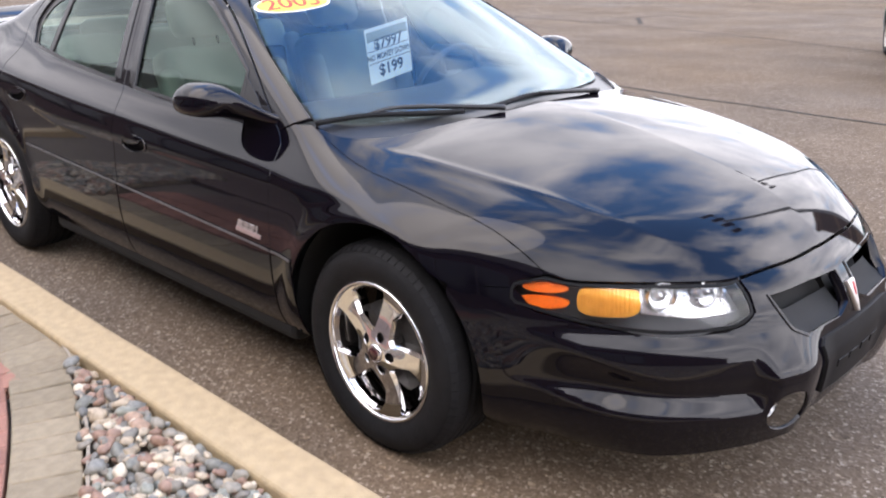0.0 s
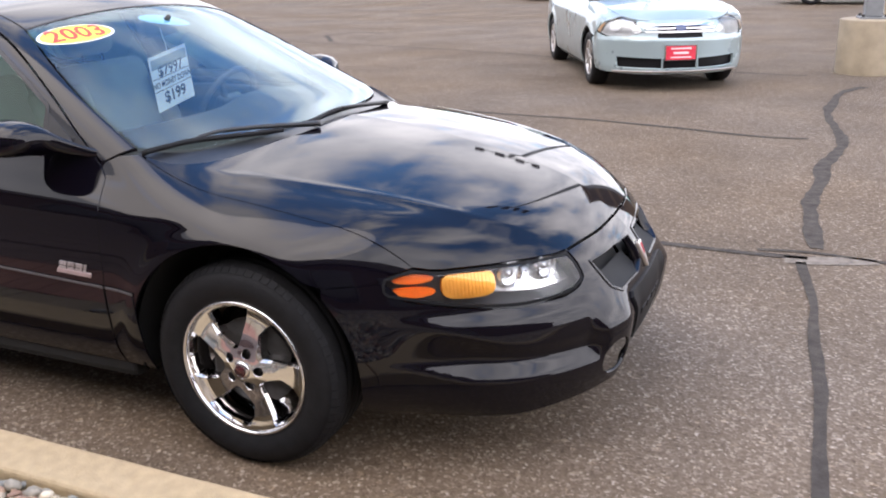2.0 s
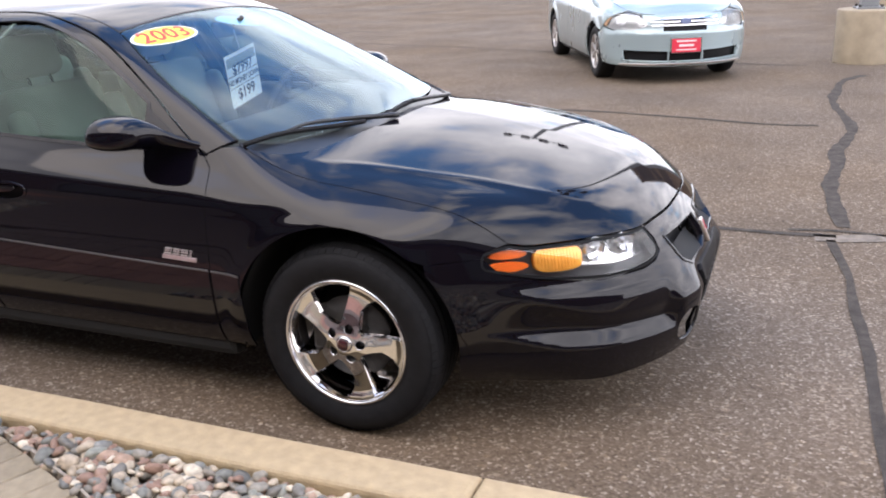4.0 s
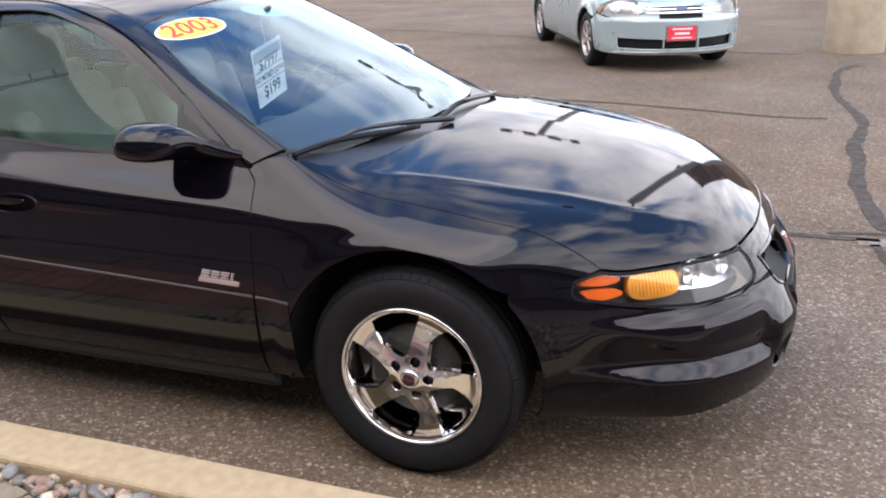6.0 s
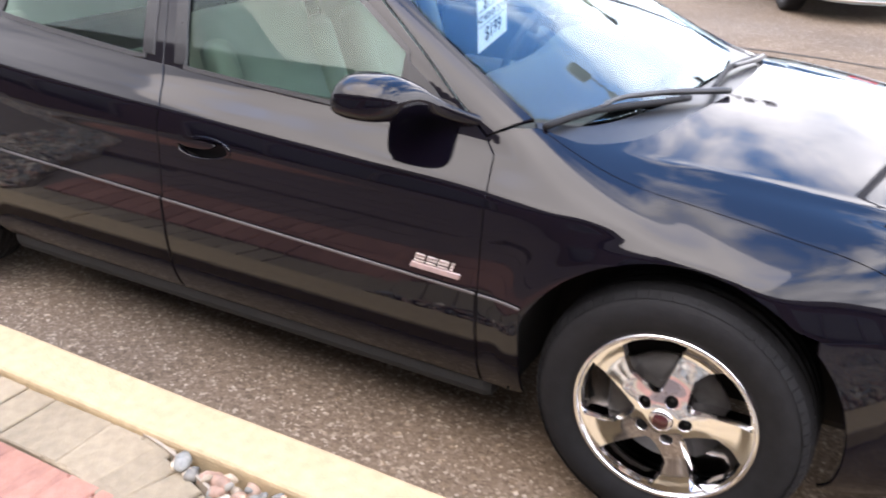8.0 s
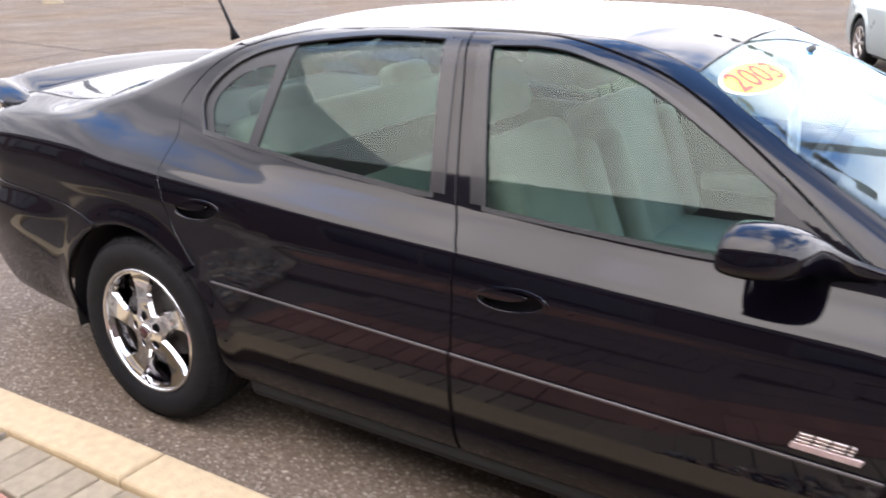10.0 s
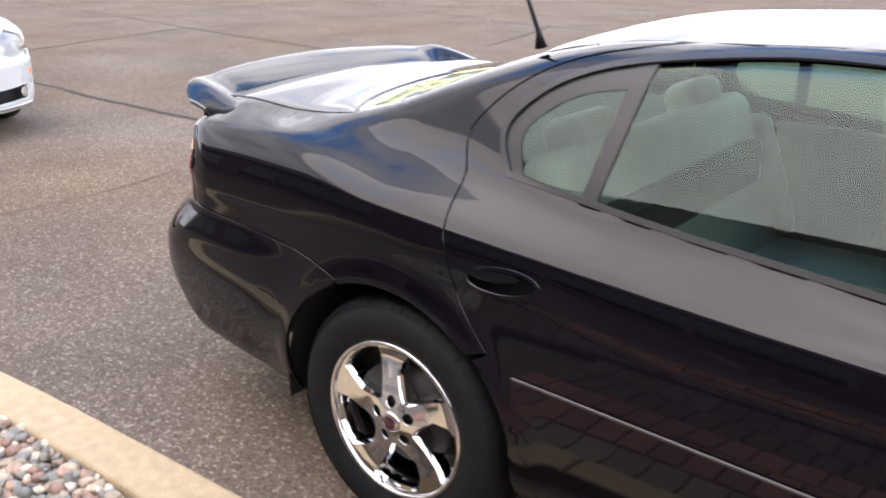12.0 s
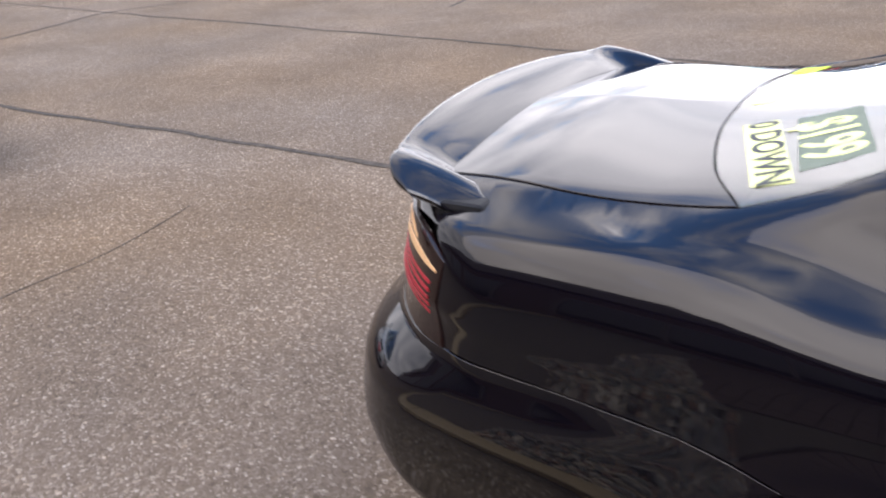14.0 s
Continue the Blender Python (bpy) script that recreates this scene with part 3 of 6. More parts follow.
def build_body():
    P = dict(mirror=True)
    # front fender
    arch = arc(0.0, 0.338, ARCH_R, 188, 52)
    fender = ([(-0.492, 0.262), (-0.41, 0.27)] + arch + [(0.30, 0.640), (0.47, 0.652), (0.468, 0.668)]
              + top_z(HOOD_SIDE[::-1]) + [(-0.468, 0.952)] + GAP_F[:1] + GAP_F[1:-1])
    panel("front_fender", "side", fender, PAINT, car, gap=0.015, shrink=0.0008, **P)
    # doors
    fd = GAP_F[::-1][:-1] + DOOR_A[:-1] + GAP_B[::-1]
    panel("front_door", "side", fd, PAINT, car, holes=[WIN_F, HANDLES[0]], gap=0.015, shrink=0.0032, **P)
    rd = GAP_B[:-1] + DOOR_C[:-1] + GAP_R + arc(-2.86, 0.338, ARCH_R + 0.012, 45, 8, 12) + [(-2.44, 0.255)]
    panel("rear_door", "side", rd, PAINT, car, holes=[WIN_R, HANDLES[1]], gap=0.015, shrink=0.0032, **P)
    # rear quarter with its roof pillar
    qp = ([p for p in DOOR_C if p[0] < -2.40] + GAP_R[1:] + arc(-2.86, 0.338, ARCH_R, 48, 112)
          + dense([(-3.02, 0.728), (-3.2, 0.770), (-3.43, 0.790), (-3.695, 0.803)], 0.05, False, True)
          + [(-3.715, 0.90), (-3.70, 0.985), (-3.74, 1.03)] + top_z(DECK_SIDE[::-1][2:] + BACK_SIDE[::-1][1:] + [(-2.5, 0.51)]))
    panel("quarter_panel", "side", qp, PAINT, car, gap=0.016, **P)
    # roof rail and windscreen pillar
    def g3(pts):
        p = chart_side(np.array(pts))
        return [gr(a[0], -a[1], a[2]) for a in p]
    def t3(pts):
        p = chart_top(np.array([(x, -y) for x, y in pts], float))
        return [gr(a[0], -a[1], a[2]) for a in p]
    rail = g3(DOOR_A + [p for p in DOOR_C[1:] if p[0] > -2.48]) + t3([(-2.5, 0.51)] + ROOF_SIDE[::-1][3:] + SCREEN_SIDE[::-1][1:]) + g3([(-0.470, 0.955)])
    panel("roof_rail", "green", rail, PAINT, car, gap=0.013, shrink=0.0032, **P)
    # top panels
    hood = mirrored_loop([*COWL, *HOOD_SIDE[1:], *HOOD_FRONT[1:]])
    panel("hood", "top", hood, PAINT, car, gap=0.0105, shrink=0.0008)
    panel("cowl_panel", "top", mirrored_loop([*SCREEN_BASE, *COWL[::-1]]), TRIM, car, gap=0.015, lift=-0.012, label="black plastic cowl under the wipers")
    roof = mirrored_loop([*SCREEN_TOP[::-1], *ROOF_SIDE[1:], *BACK_TOP[1:]])
    panel("roof", "top", roof, PAINT, car)
    panel("windscreen", "top", mirrored_loop([*SCREEN_BASE, *SCREEN_SIDE[1:], *SCREEN_TOP[1:]]), WSGLASS, car, depth=0.004, lift=-0.004, shrink=0.004)
    panel("rear_window", "top", mirrored_loop([*BACK_TOP[::-1], *BACK_SIDE[1:], *BACK_BASE[1:]]), REARGLASS, car, depth=0.004, lift=-0.004, shrink=0.004)
    panel("trunk_lid", "top", mirrored_loop([*BACK_BASE[::-1], *DECK_SIDE[1:], (-3.90, 0.40), (-3.925, 0.2), (-3.93, 0.0)]), PAINT, car)
    # side glass
    panel("front_side_glass", "side", WIN_F, GLASS, car, depth=0.003, lift=-0.008, shrink=-0.004, **P)
    panel("rear_side_glass", "side", WIN_R, GLASS, car, depth=0.003, lift=-0.008, shrink=-0.004, **P)
    # front bumper cover with openings
    bump = ([fr(0.30, 0.91, 0.640), fr(0.47, 0.835, 0.652)] + LAMP_FLOW + NOSE + [(-a, z) for a, z in (LAMP_FLOW + NOSE)[::-1][1:]]
            + [(-fr(0.47, 0.835, 0)[0], 0.652), (-fr(0.30, 0.91, 0)[0], 0.640)])
    low = [fr(x, 0.905, z) for x, z in arc(0.0, 0.338, ARCH_R, 42, -19, 12)]
    chin = dense([low[-1], fr(0.60, 0.83, 0.212), fr(0.85, 0.70, 0.218), fr(1.0, 0.4, 0.232), (0.0, 0.24)], 0.05, False)
    bottom = low + chin[1:]
    bump += [(-a, z) for a, z in bottom] + bottom[::-1][1:]
    panel("front_bumper", "front", bump, PAINT, car, holes=[NOSTRIL, [(-a, z) for a, z in NOSTRIL[::-1]], FOG, [(-a, z) for a, z in FOG[::-1]]], depth=0.010, gap=0.013)
    # headlamp lenses
    for o in panel("headlamp", "front", LAMP_F, LENS, car, depth=0.006, shrink=0.003, **P):
        o.visible_shadow = False
    # rear bumper
    lowr = [re_(x, 0.905, z) for x, z in arc(-2.86, 0.338, ARCH_R, 112, 188, 16)]
    up = [re_(-3.02, 0.92, 0.728), re_(-3.2, 0.912, 0.770), re_(-3.43, 0.895, 0.790), re_(-3.695, 0.835, 0.800), re_(-3.80, 0.73, 0.787), re_(-3.95, 0.4, 0.785), (0.0, 0.785)]
    botr = [re_(-3.45, 0.86, 0.27), re_(-3.75, 0.75, 0.30), re_(-4.0, 0.4, 0.32), (0.0, 0.32)]
    half = up[::-1] + lowr[1:] + botr
    panel("rear_bumper", "rear", half + [(-a, z) for a, z in half[::-1][1:-1]], PAINT, car)
    # tail lamp and rear lid face
    tl = [re_(-3.695, 0.835, 0.797), re_(-3.715, 0.835, 0.90), re_(-3.70, 0.83, 0.985), re_(-3.76, 0.75, 1.02), re_(-3.85, 0.55, 1.02), re_(-3.93, 0.35, 0.99), re_(-3.93, 0.35, 0.80), re_(-3.80, 0.73, 0.79)]
    panel("tail_lamp", "rear", tl, REDLENS, car, **P)
    for sgn in (-1, 1):      # wing tops that run under the spoiler's ends
        panel("wing_top", "top", [(x, sgn * y) for x, y in ((-3.55, 0.635), (-3.80, 0.59), (-3.93, 0.45), (-3.93, 0.58), (-3.86, 0.68), (-3.76, 0.77), (-3.66, 0.83), (-3.55, 0.85))], PAINT, car, gap=0.02, lift=-0.004, depth=0.02)
    a = re_(-3.93, 0.35, 0.8)[0]
    panel("trunk_face", "rear", [(-a, 0.79), (-a, 1.02), (a, 1.02), (a, 0.79)], PAINT, car)


LAMP_FLOW = [fr(0.52, 0.80, 0.597), fr(0.637, 0.733, 0.568), fr(0.783, 0.615, 0.547), fr(0.894, 0.489, 0.552), fr(0.925, 0.445, 0.565), fr(0.943, 0.415, 0.588), fr(0.917, 0.405, 0.63), fr(0.888, 0.412, 0.668)]
NOSE = [fr(p[0], -p[1], p[2] - 0.004) for p in chart_top(np.array([(x, -y) for x, y in HOOD_FRONT if y < 0.41], float))]
NOSTRIL = dense([fr(0.941, 0.352, 0.618), fr(0.98, 0.19, 0.622), fr(0.999, 0.038, 0.616), fr(1.03, 0.036, 0.535), fr(1.03, 0.10, 0.510), fr(1.005, 0.27, 0.512), fr(0.99, 0.315, 0.535)], 0.03, True)


def oval(ca, cz, ra, rz, n=28, tilt=0.0):
    c, k = math.cos(tilt), math.sin(tilt)
    return [(ca + c * ra * math.cos(t) - k * rz * math.sin(t), cz + k * ra * math.cos(t) + c * rz * math.sin(t)) for t in [2 * math.pi * i / n for i in range(n)]]


FOG_A = 0.395
FOG = oval(FOG_A, 0.325, 0.075, 0.058)
HANDLES = (oval(-1.372, 0.772, 0.098, 0.031, tilt=0.09), oval(-2.50, 0.845, 0.100, 0.031, tilt=0.10))
build_body()
for pane in car.children:
    if pane.name.split(".")[0] in ("windscreen", "rear_window", "front_side_glass", "rear_side_glass"):
        pane.visible_shadow = False

# ---- wheels ----
def wheel_place(q):
    r = np.hypot(q[:, 0], q[:, 1])
    return np.stack([q[:, 0], rim_face(r), q[:, 1]], 1)


rim_face = curve((0.0, -0.004), (0.03, -0.004), (0.07, 0.004), (0.12, 0.014), (0.17, 0.016), (0.205, 0.008), (0.25, 0.0))


def wheel_normal(p):
    r = np.hypot(p[:, 0], p[:, 2])
    s = (rim_face(r + 0.002) - rim_face(r - 0.002)) / 0.004
    d = np.stack([p[:, 0] / np.maximum(r, 1e-6) * s, -np.ones(len(p)), p[:, 2] / np.maximum(r, 1e-6) * s], 1)
    return d / np.linalg.norm(d, axis=1, keepdims=True)


def build_wheel(name):
    w = new(name)
    R = 0.2165
    op = []
    for k in range(5):
        a0 = 72 * k
        op.append([(R * r * math.cos(radians(a0 + a)), R * r * math.sin(radians(a0 + a))) for a, r in
                   ((8.5, 0.955), (20, 0.962), (33, 0.962), (45, 0.955), (53.5, 0.935), (59, 0.78), (63, 0.60), (56, 0.44), (45, 0.34), (37, 0.315), (27, 0.325), (18, 0.48), (12, 0.70))])
    lug = [[(0.056 * math.cos(radians(72 * k)) + 0.0165 * math.cos(radians(a)), 0.056 * math.sin(radians(72 * k)) + 0.0165 * math.sin(radians(a))) for a in range(0, 360, 30)] for k in range(5)]
    circ = [(0.2125 * math.cos(radians(a)), 0.2125 * math.sin(radians(a))) for a in range(0, 360, 6)]
    lift_panel("spokes", wheel_place, wheel_normal, circ, op + lug, CHROME, w, gap=0.012, shrink=0.0, depth=0.004)
    # broad bevels round each opening, then the side of the casting
    for loop in op:
        o = np.array(dense(loop, 0.012))
        rings = []
        for inn, back in ((0.0, 0.0), (0.0065, 0.013), (0.0075, 0.046)):
            q = grow(o, -inn)
            p = wheel_place(q)
            p[:, 1] += back
            rings.append(p)
        n = len(o)
        f = [(k * n + i, k * n + (i + 1) % n, (k + 1) * n + (i + 1) % n, (k + 1) * n + i) for k in range(2) for i in range(n)]
        mesh_ob("spoke_edge", np.concatenate(rings), f, CHROME, w, False)
    v, f = revolve([(0.206, 0.045), (0.2095, 0.014), (0.2115, 0.001), (0.2155, -0.005), (0.2205, -0.005), (0.2245, 0.0), (0.2245, 0.012)], 72)
    mesh_ob("rim_lip", v, f, CHROME, w)
    v, f = revolve([(0.2095, 0.014), (0.207, 0.03), (0.198, 0.045), (0.196, 0.06), (0.188, 0.075), (0.184, 0.18), (0.202, 0.20)], 64)
    mesh_ob("rim_barrel", v, f, CHROME, w)
    # tyre: tread blocks cut by grooves
    prof = [(0.216, 0.014), (0.223, 0.002), (0.238, -0.006), (0.265, -0.013), (0.290, -0.012), (0.312, -0.002), (0.325, 0.012), (0.3325, 0.028), (0.336, 0.05)]
    for k in range(4):
        y = 0.06 + k * 0.035
        prof += [(0.337, y), (0.330, y + 0.002), (0.330, y + 0.008), (0.337, y + 0.010)]
    prof += [(0.333, 0.205), (0.315, 0.228), (0.27, 0.24), (0.222, 0.22)]
    v, f = revolve(prof, 96)
    mesh_ob("tyre", v, f, RUBBER, w)
    tb, tf = [], []
    for k in range(72):
        a = 2 * math.pi * k / 72
        for r0, r1, y0, y1, da in ((0.316, 0.3365, -0.001, 0.028, 0.037),):
            n = len(tb)
            for s in (-1, 1):
                for r, y in ((r0, y0 - 0.003), (r1 - 0.008, y0 + 0.016), (r1 + 0.001, y1 + 0.018), (r0, y1)):
                    tb.append((r * math.cos(a + s * da), y, r * math.sin(a + s * da)))
            tf += [(n, n + 1, n + 5, n + 4), (n + 1, n + 2, n + 6, n + 5), (n, n + 3, n + 2, n + 1), (n + 4, n + 5, n + 6, n + 7)]
    mesh_ob("tread", tb, tf, RUBBER, w, smooth=False)
    v, f = revolve([(0.0, -0.012), (0.020, -0.012), (0.026, -0.010), (0.030, -0.004), (0.030, 0.01)], 32)
    cap = mesh_ob("hub_cap", v, f, CHROME, w)
    v, f = revolve([(0.0, -0.0145), (0.019, -0.0140), (0.0205, -0.0115)], 24)
    mesh_ob("badge", v, f, RED_DARK, cap)
    for k in range(5):
        a = radians(72 * k)
        bm = bmesh.new()
        bmesh.ops.create_cone(bm, cap_ends=True, segments=6, radius1=0.007, radius2=0.0055, depth=0.02, matrix=Matrix.Translation((0.057 * math.cos(a), 0.018, 0.057 * math.sin(a))) @ Matrix.Rotation(radians(90), 4, "X"))
        part("lug_nut", bm, DARK, w)
    v, f = revolve([(0.03, 0.06), (0.145, 0.06), (0.145, 0.075), (0.03, 0.075)], 48)
    mesh_ob("brake_disc", v, f, STEEL, w)
    v, f = revolve([(0.0, 0.03), (0.07, 0.028), (0.075, 0.06)], 24)
    mesh_ob("hub", v, f, DARK, w)
    bm = box_bm(-0.15, -0.06, 0.05, 0.10, -0.06, 0.07, 0.012)
    part("brake_caliper", bm, STEEL, w)
    v, f = tube([(0.115, 0.008, -0.165), (0.108, -0.004, -0.152)], 0.004)
    mesh_ob("valve", v, f, RUBBER, w)
    return w


wheel = build_wheel("wheel")
wheel.parent = car
wheel.matrix_basis = pose(0, -0.898, 0.337, 0, 0, 0)
for x, y, turn, spin in ((-2.84, -0.903, 0, 48), (0, 0.898, 180, 0), (-2.84, 0.903, 180, 30)):
    big = 1.04 if x < 0 else 1.0
    o = copy_thing(wheel, pose(x, y, 0.337 * big, 0, spin, turn) @ Matrix.Scale(big, 4))
    o.parent = car


def build_under():
    """Dark floor pan, bays and wheel tubs behind the panels."""
    for x0, x1, w, z0, z1 in ((-2.40, -0.46, 0.86, 0.20, 0.50), (-0.46, 0.64, 0.56, 0.22, 0.66), (0.64, 0.84, 0.34, 0.25, 0.60), (-3.90, -2.40, 0.58, 0.26, 0.95)):
        part("underbody", box_bm(x0, x1, -w, w, z0, z1, 0.03), DARK, car)
    for x in (0.0, -2.86):
        for s in (-1, 1):
            v, f = [], []
            for i in range(25):
                deg = -10 + 200 * i / 24
                a = radians(deg)
                for y in (0.88 - (0.09 * min(1, max(0, 40 - deg) / 40) if x == 0 else 0), 0.56):
                    v.append((x + 0.415 * math.cos(a), s * y, 0.338 + 0.415 * math.sin(a)))
            for i in range(24):
                f.append((2 * i, 2 * i + 1, 2 * i + 3, 2 * i + 2))
            mesh_ob("wheel_liner", v, f, DARK, car)


build_under()


# ---- fittings of the black car ----
SILVER = mat("bright_badge", (0.55, 0.52, 0.50), 0.3, 1.0, vary=0.1, scale=90)
REFLECTOR = mat("lamp_reflector", (0.80, 0.80, 0.80), 0.24, 1.0, rvary=0.04, scale=40)
BEZEL = mat("lamp_bezel", (0.10, 0.102, 0.105), 0.35, 0.0, vary=0.1, scale=40)
BADGEPINK = mat("badge_pink", (0.56, 0.47, 0.47), 0.35, 0.7, vary=0.1, scale=60)
RED = mat("red_enamel", (0.45, 0.02, 0.03), 0.3, coat=1)
PAPER = mat("white_card", (0.86, 0.90, 0.87), 0.6, vary=0.05, scale=30)
PAPERGREY = mat("grey_print", (0.32, 0.36, 0.34), 0.6, vary=0.1, scale=60)
INK = mat("dark_ink", (0.02, 0.025, 0.025), 0.6)
YELLOW = mat("yellow_sticker", (0.95, 0.66, 0.06), 0.45, vary=0.05, scale=20)
REDINK = mat("red_ink", (0.75, 0.05, 0.02), 0.5)
BLUEST = mat("blue_sticker", (0.25, 0.55, 0.75), 0.45, vary=0.25, scale=25)
LIME = mat("lime_sticker", (0.62, 0.90, 0.08), 0.8, spec=0.1, vary=0.05, scale=30)
PALEY = mat("pale_yellow_sticker", (0.80, 0.86, 0.36), 0.8, spec=0.1, vary=0.05, scale=30)
HEADLINER = mat("headliner_cloth", (0.42, 0.43, 0.40), 0.95, vary=0.08, scale=30)


def moulding_z(x):
    return 0.541 - 0.036 * (x + 0.34)


def build_fittings():
    M = dict(mirror=True)
    # lower door cladding; a thin grey strip paints the highlight along its top edge
    for x0, x1, name in ((-0.487, -0.37, "fender_cladding"), (-1.550, -0.497, "door_cladding"), (-2.452, -1.562, "door_cladding")):
        xs = np.linspace(x1, x0, 14)
        panel(name, "side", [(x, moulding_z(x)) for x in xs] + [(x, 0.268) for x in xs[::-1]], PAINT, car, lift=0.005, depth=0.007, shrink=0.001, **M)
        panel("rub_line", "side", [(x, moulding_z(x) + 0.0042) for x in xs] + [(x, moulding_z(x) - 0.001) for x in xs[::-1]], HIGHLIGHT, car, gap=0.02, lift=0.0075, depth=0.005, shrink=0.0, label="thin grey strip standing in for the highlight on the cladding's top edge", **M)
    panel("sill", "side", [(-0.43, 0.252), (-0.43, 0.205), (-2.43, 0.205), (-2.43, 0.252)], PAINT, car, lift=-0.006, **M)
    for win, wide in ((WIN_F, 0.011), (WIN_R, 0.013)):
        panel("window_trim", "side", [tuple(p) for p in grow(np.array(dense(win, 0.03)), wide)], TRIM, car, holes=[win], gap=0.02, lift=0.004, shrink=0.0, depth=0.006, **M)
    panel("window_divider", "side", [(-2.380, 1.045), (-2.340, 1.042), (-2.294, 1.345), (-2.338, 1.335)], TRIM, car, lift=-0.002, shrink=0, depth=0.01, **M)
    edge = [p for p in dense(WIN_R, 0.02) if p[0] < -2.32]
    edge = [p for p in edge if p[1] > 1.06]
    inner = [(-2.45 + (x + 2.45) * (0.74 if x < -2.45 else 1.0), 1.12 + (z - 1.12) * (0.76 if z > 1.12 else 1.0)) for x, z in edge]
    panel("glass_border", "side", edge + inner[::-1], TRIM, car, gap=0.02, lift=-0.0045, shrink=0, depth=0, label="dark printed border of the quarter glass", **M)
    for b, win in ((0, [(-1.50, 0.975), (-1.545, 0.975), (-1.640, 1.356), (-1.601, 1.356)]), (1, [(-1.676, 0.99), (-1.632, 0.988), (-1.704, 1.366), (-1.754, 1.366)])):
        panel("pillar_trim", "side", win, PILLAR, car, lift=0.0045, shrink=0, depth=0.005, **M)
    panel("sail_trim", "side", [(-0.79, 0.948), (-0.80, 1.075), (-0.70, 1.013), (-0.625, 0.955)], TRIM, car, lift=0.002, shrink=0, depth=0.004, **M)
    # door handles: dished pocket, ring and flap
    for cx, cz, tilt in ((-1.372, 0.772, 0.09), (-2.50, 0.845, 0.10)):
        panel("handle_pocket", "side", oval(cx, cz, 0.100, 0.033, tilt=tilt), GRILLE, car, gap=0.015, lift=-0.022, shrink=0, depth=0, **M)
        ring = oval(cx, cz, 0.104, 0.036, 40, tilt)
        panel("handle_ring", "side", ring, PAINT, car, holes=[oval(cx, cz, 0.094, 0.028, 32, tilt)], gap=0.012, lift=0.004, shrink=0, depth=0.012, **M)
        panel("handle_flap", "side", oval(cx - 0.02, cz + 0.010, 0.066, 0.0125, 28, tilt), PAINT, car, gap=0.012, lift=0.001, shrink=0, depth=0.012, **M)
    # model badge as plain bars over a bright plate
    def slant(x0, x1, z0, z1):
        return [(x + (z - 0.59) * 0.35, z - (x + 0.61) * 0.036) for x, z in ((x0, z0), (x1, z0), (x1, z1), (x0, z1))]
    for x0, x1 in ((-0.676, -0.648), (-0.642, -0.614), (-0.608, -0.580), (-0.573, -0.564)):
        for z0, z1 in ((0.612, 0.6165), (0.604, 0.608), (0.595, 0.599)):
            panel("badge_bar", "side", slant(x0, x1, z0, z1), SILVER, car, gap=0.01, lift=0.004, shrink=0, depth=0.004, **M)
    panel("badge_plate", "side", slant(-0.681, -0.540, 0.577, 0.591), BADGEPINK, car, gap=0.015, lift=0.004, shrink=0, depth=0.004, label="pinkish bright badge plate", **M)
    # headlamp insides
    def lampset():
        seal = grow(np.array(dense(np.array(LAMP_F) * (0.85, 1), 0.02)), -0.009) / (0.85, 1)
        panel("lamp_seal", "front", LAMP_F, GRILLE, car, holes=[[tuple(p) for p in seal]], gap=0.014, lift=0.0012, shrink=0.001, depth=0.008, **M)
        panel("lamp_housing", "front", LAMP_F, BEZEL, car, lift=-0.066, shrink=-0.004, depth=0, **M)
        shelf = [(0.49, 0.602), (0.52, 0.672), (0.66, 0.688), (0.81, 0.690), (0.825, 0.640), (0.82, 0.596), (0.66, 0.588)]
        panel("lamp_reflector", "front", shelf, REFLECTOR, car, gap=0.02, lift=-0.058, shrink=0, depth=0.0, label="silvery headlamp reflector", **M)
        for n, m, ca, cz, ra, rz, lf in (("turn_lens", AMBER, 1.112, 0.657, 0.069, 0.0135, -0.012), ("side_lens", AMBER, 1.116, 0.619, 0.078, 0.0155, -0.012)):
            panel(n, "front", oval(ca, cz, ra, rz), m, car, gap=0.014, lift=lf, shrink=0, depth=0.03, label="amber oval lamp", **M)
        sq = [(ca * 0.094 + 0.922, cz * 0.040 + 0.630) for ca, cz in [(math.copysign(abs(math.cos(t)) ** 0.6, math.cos(t)), math.copysign(abs(math.sin(t)) ** 0.6, math.sin(t))) for t in [2 * math.pi * i / 36 for i in range(36)]]]
        panel("turn_reflector", "front", sq, AMBER_LIT, car, gap=0.012, lift=-0.016, shrink=0, depth=0.03, label="large ribbed amber reflector", **M)
        for k in range(-6, 7):
            half = 0.034 * (1 - abs(k / 7.0) ** 3)
            c = 0.922 + k * 0.0128
            panel("rib", "front", [(c - 0.003, 0.630 - half), (c + 0.003, 0.630 - half), (c + 0.003, 0.630 + half), (c - 0.003, 0.630 + half)], AMBER_LIT, car, gap=0.02, lift=-0.0135, shrink=0, depth=0.003, **M)
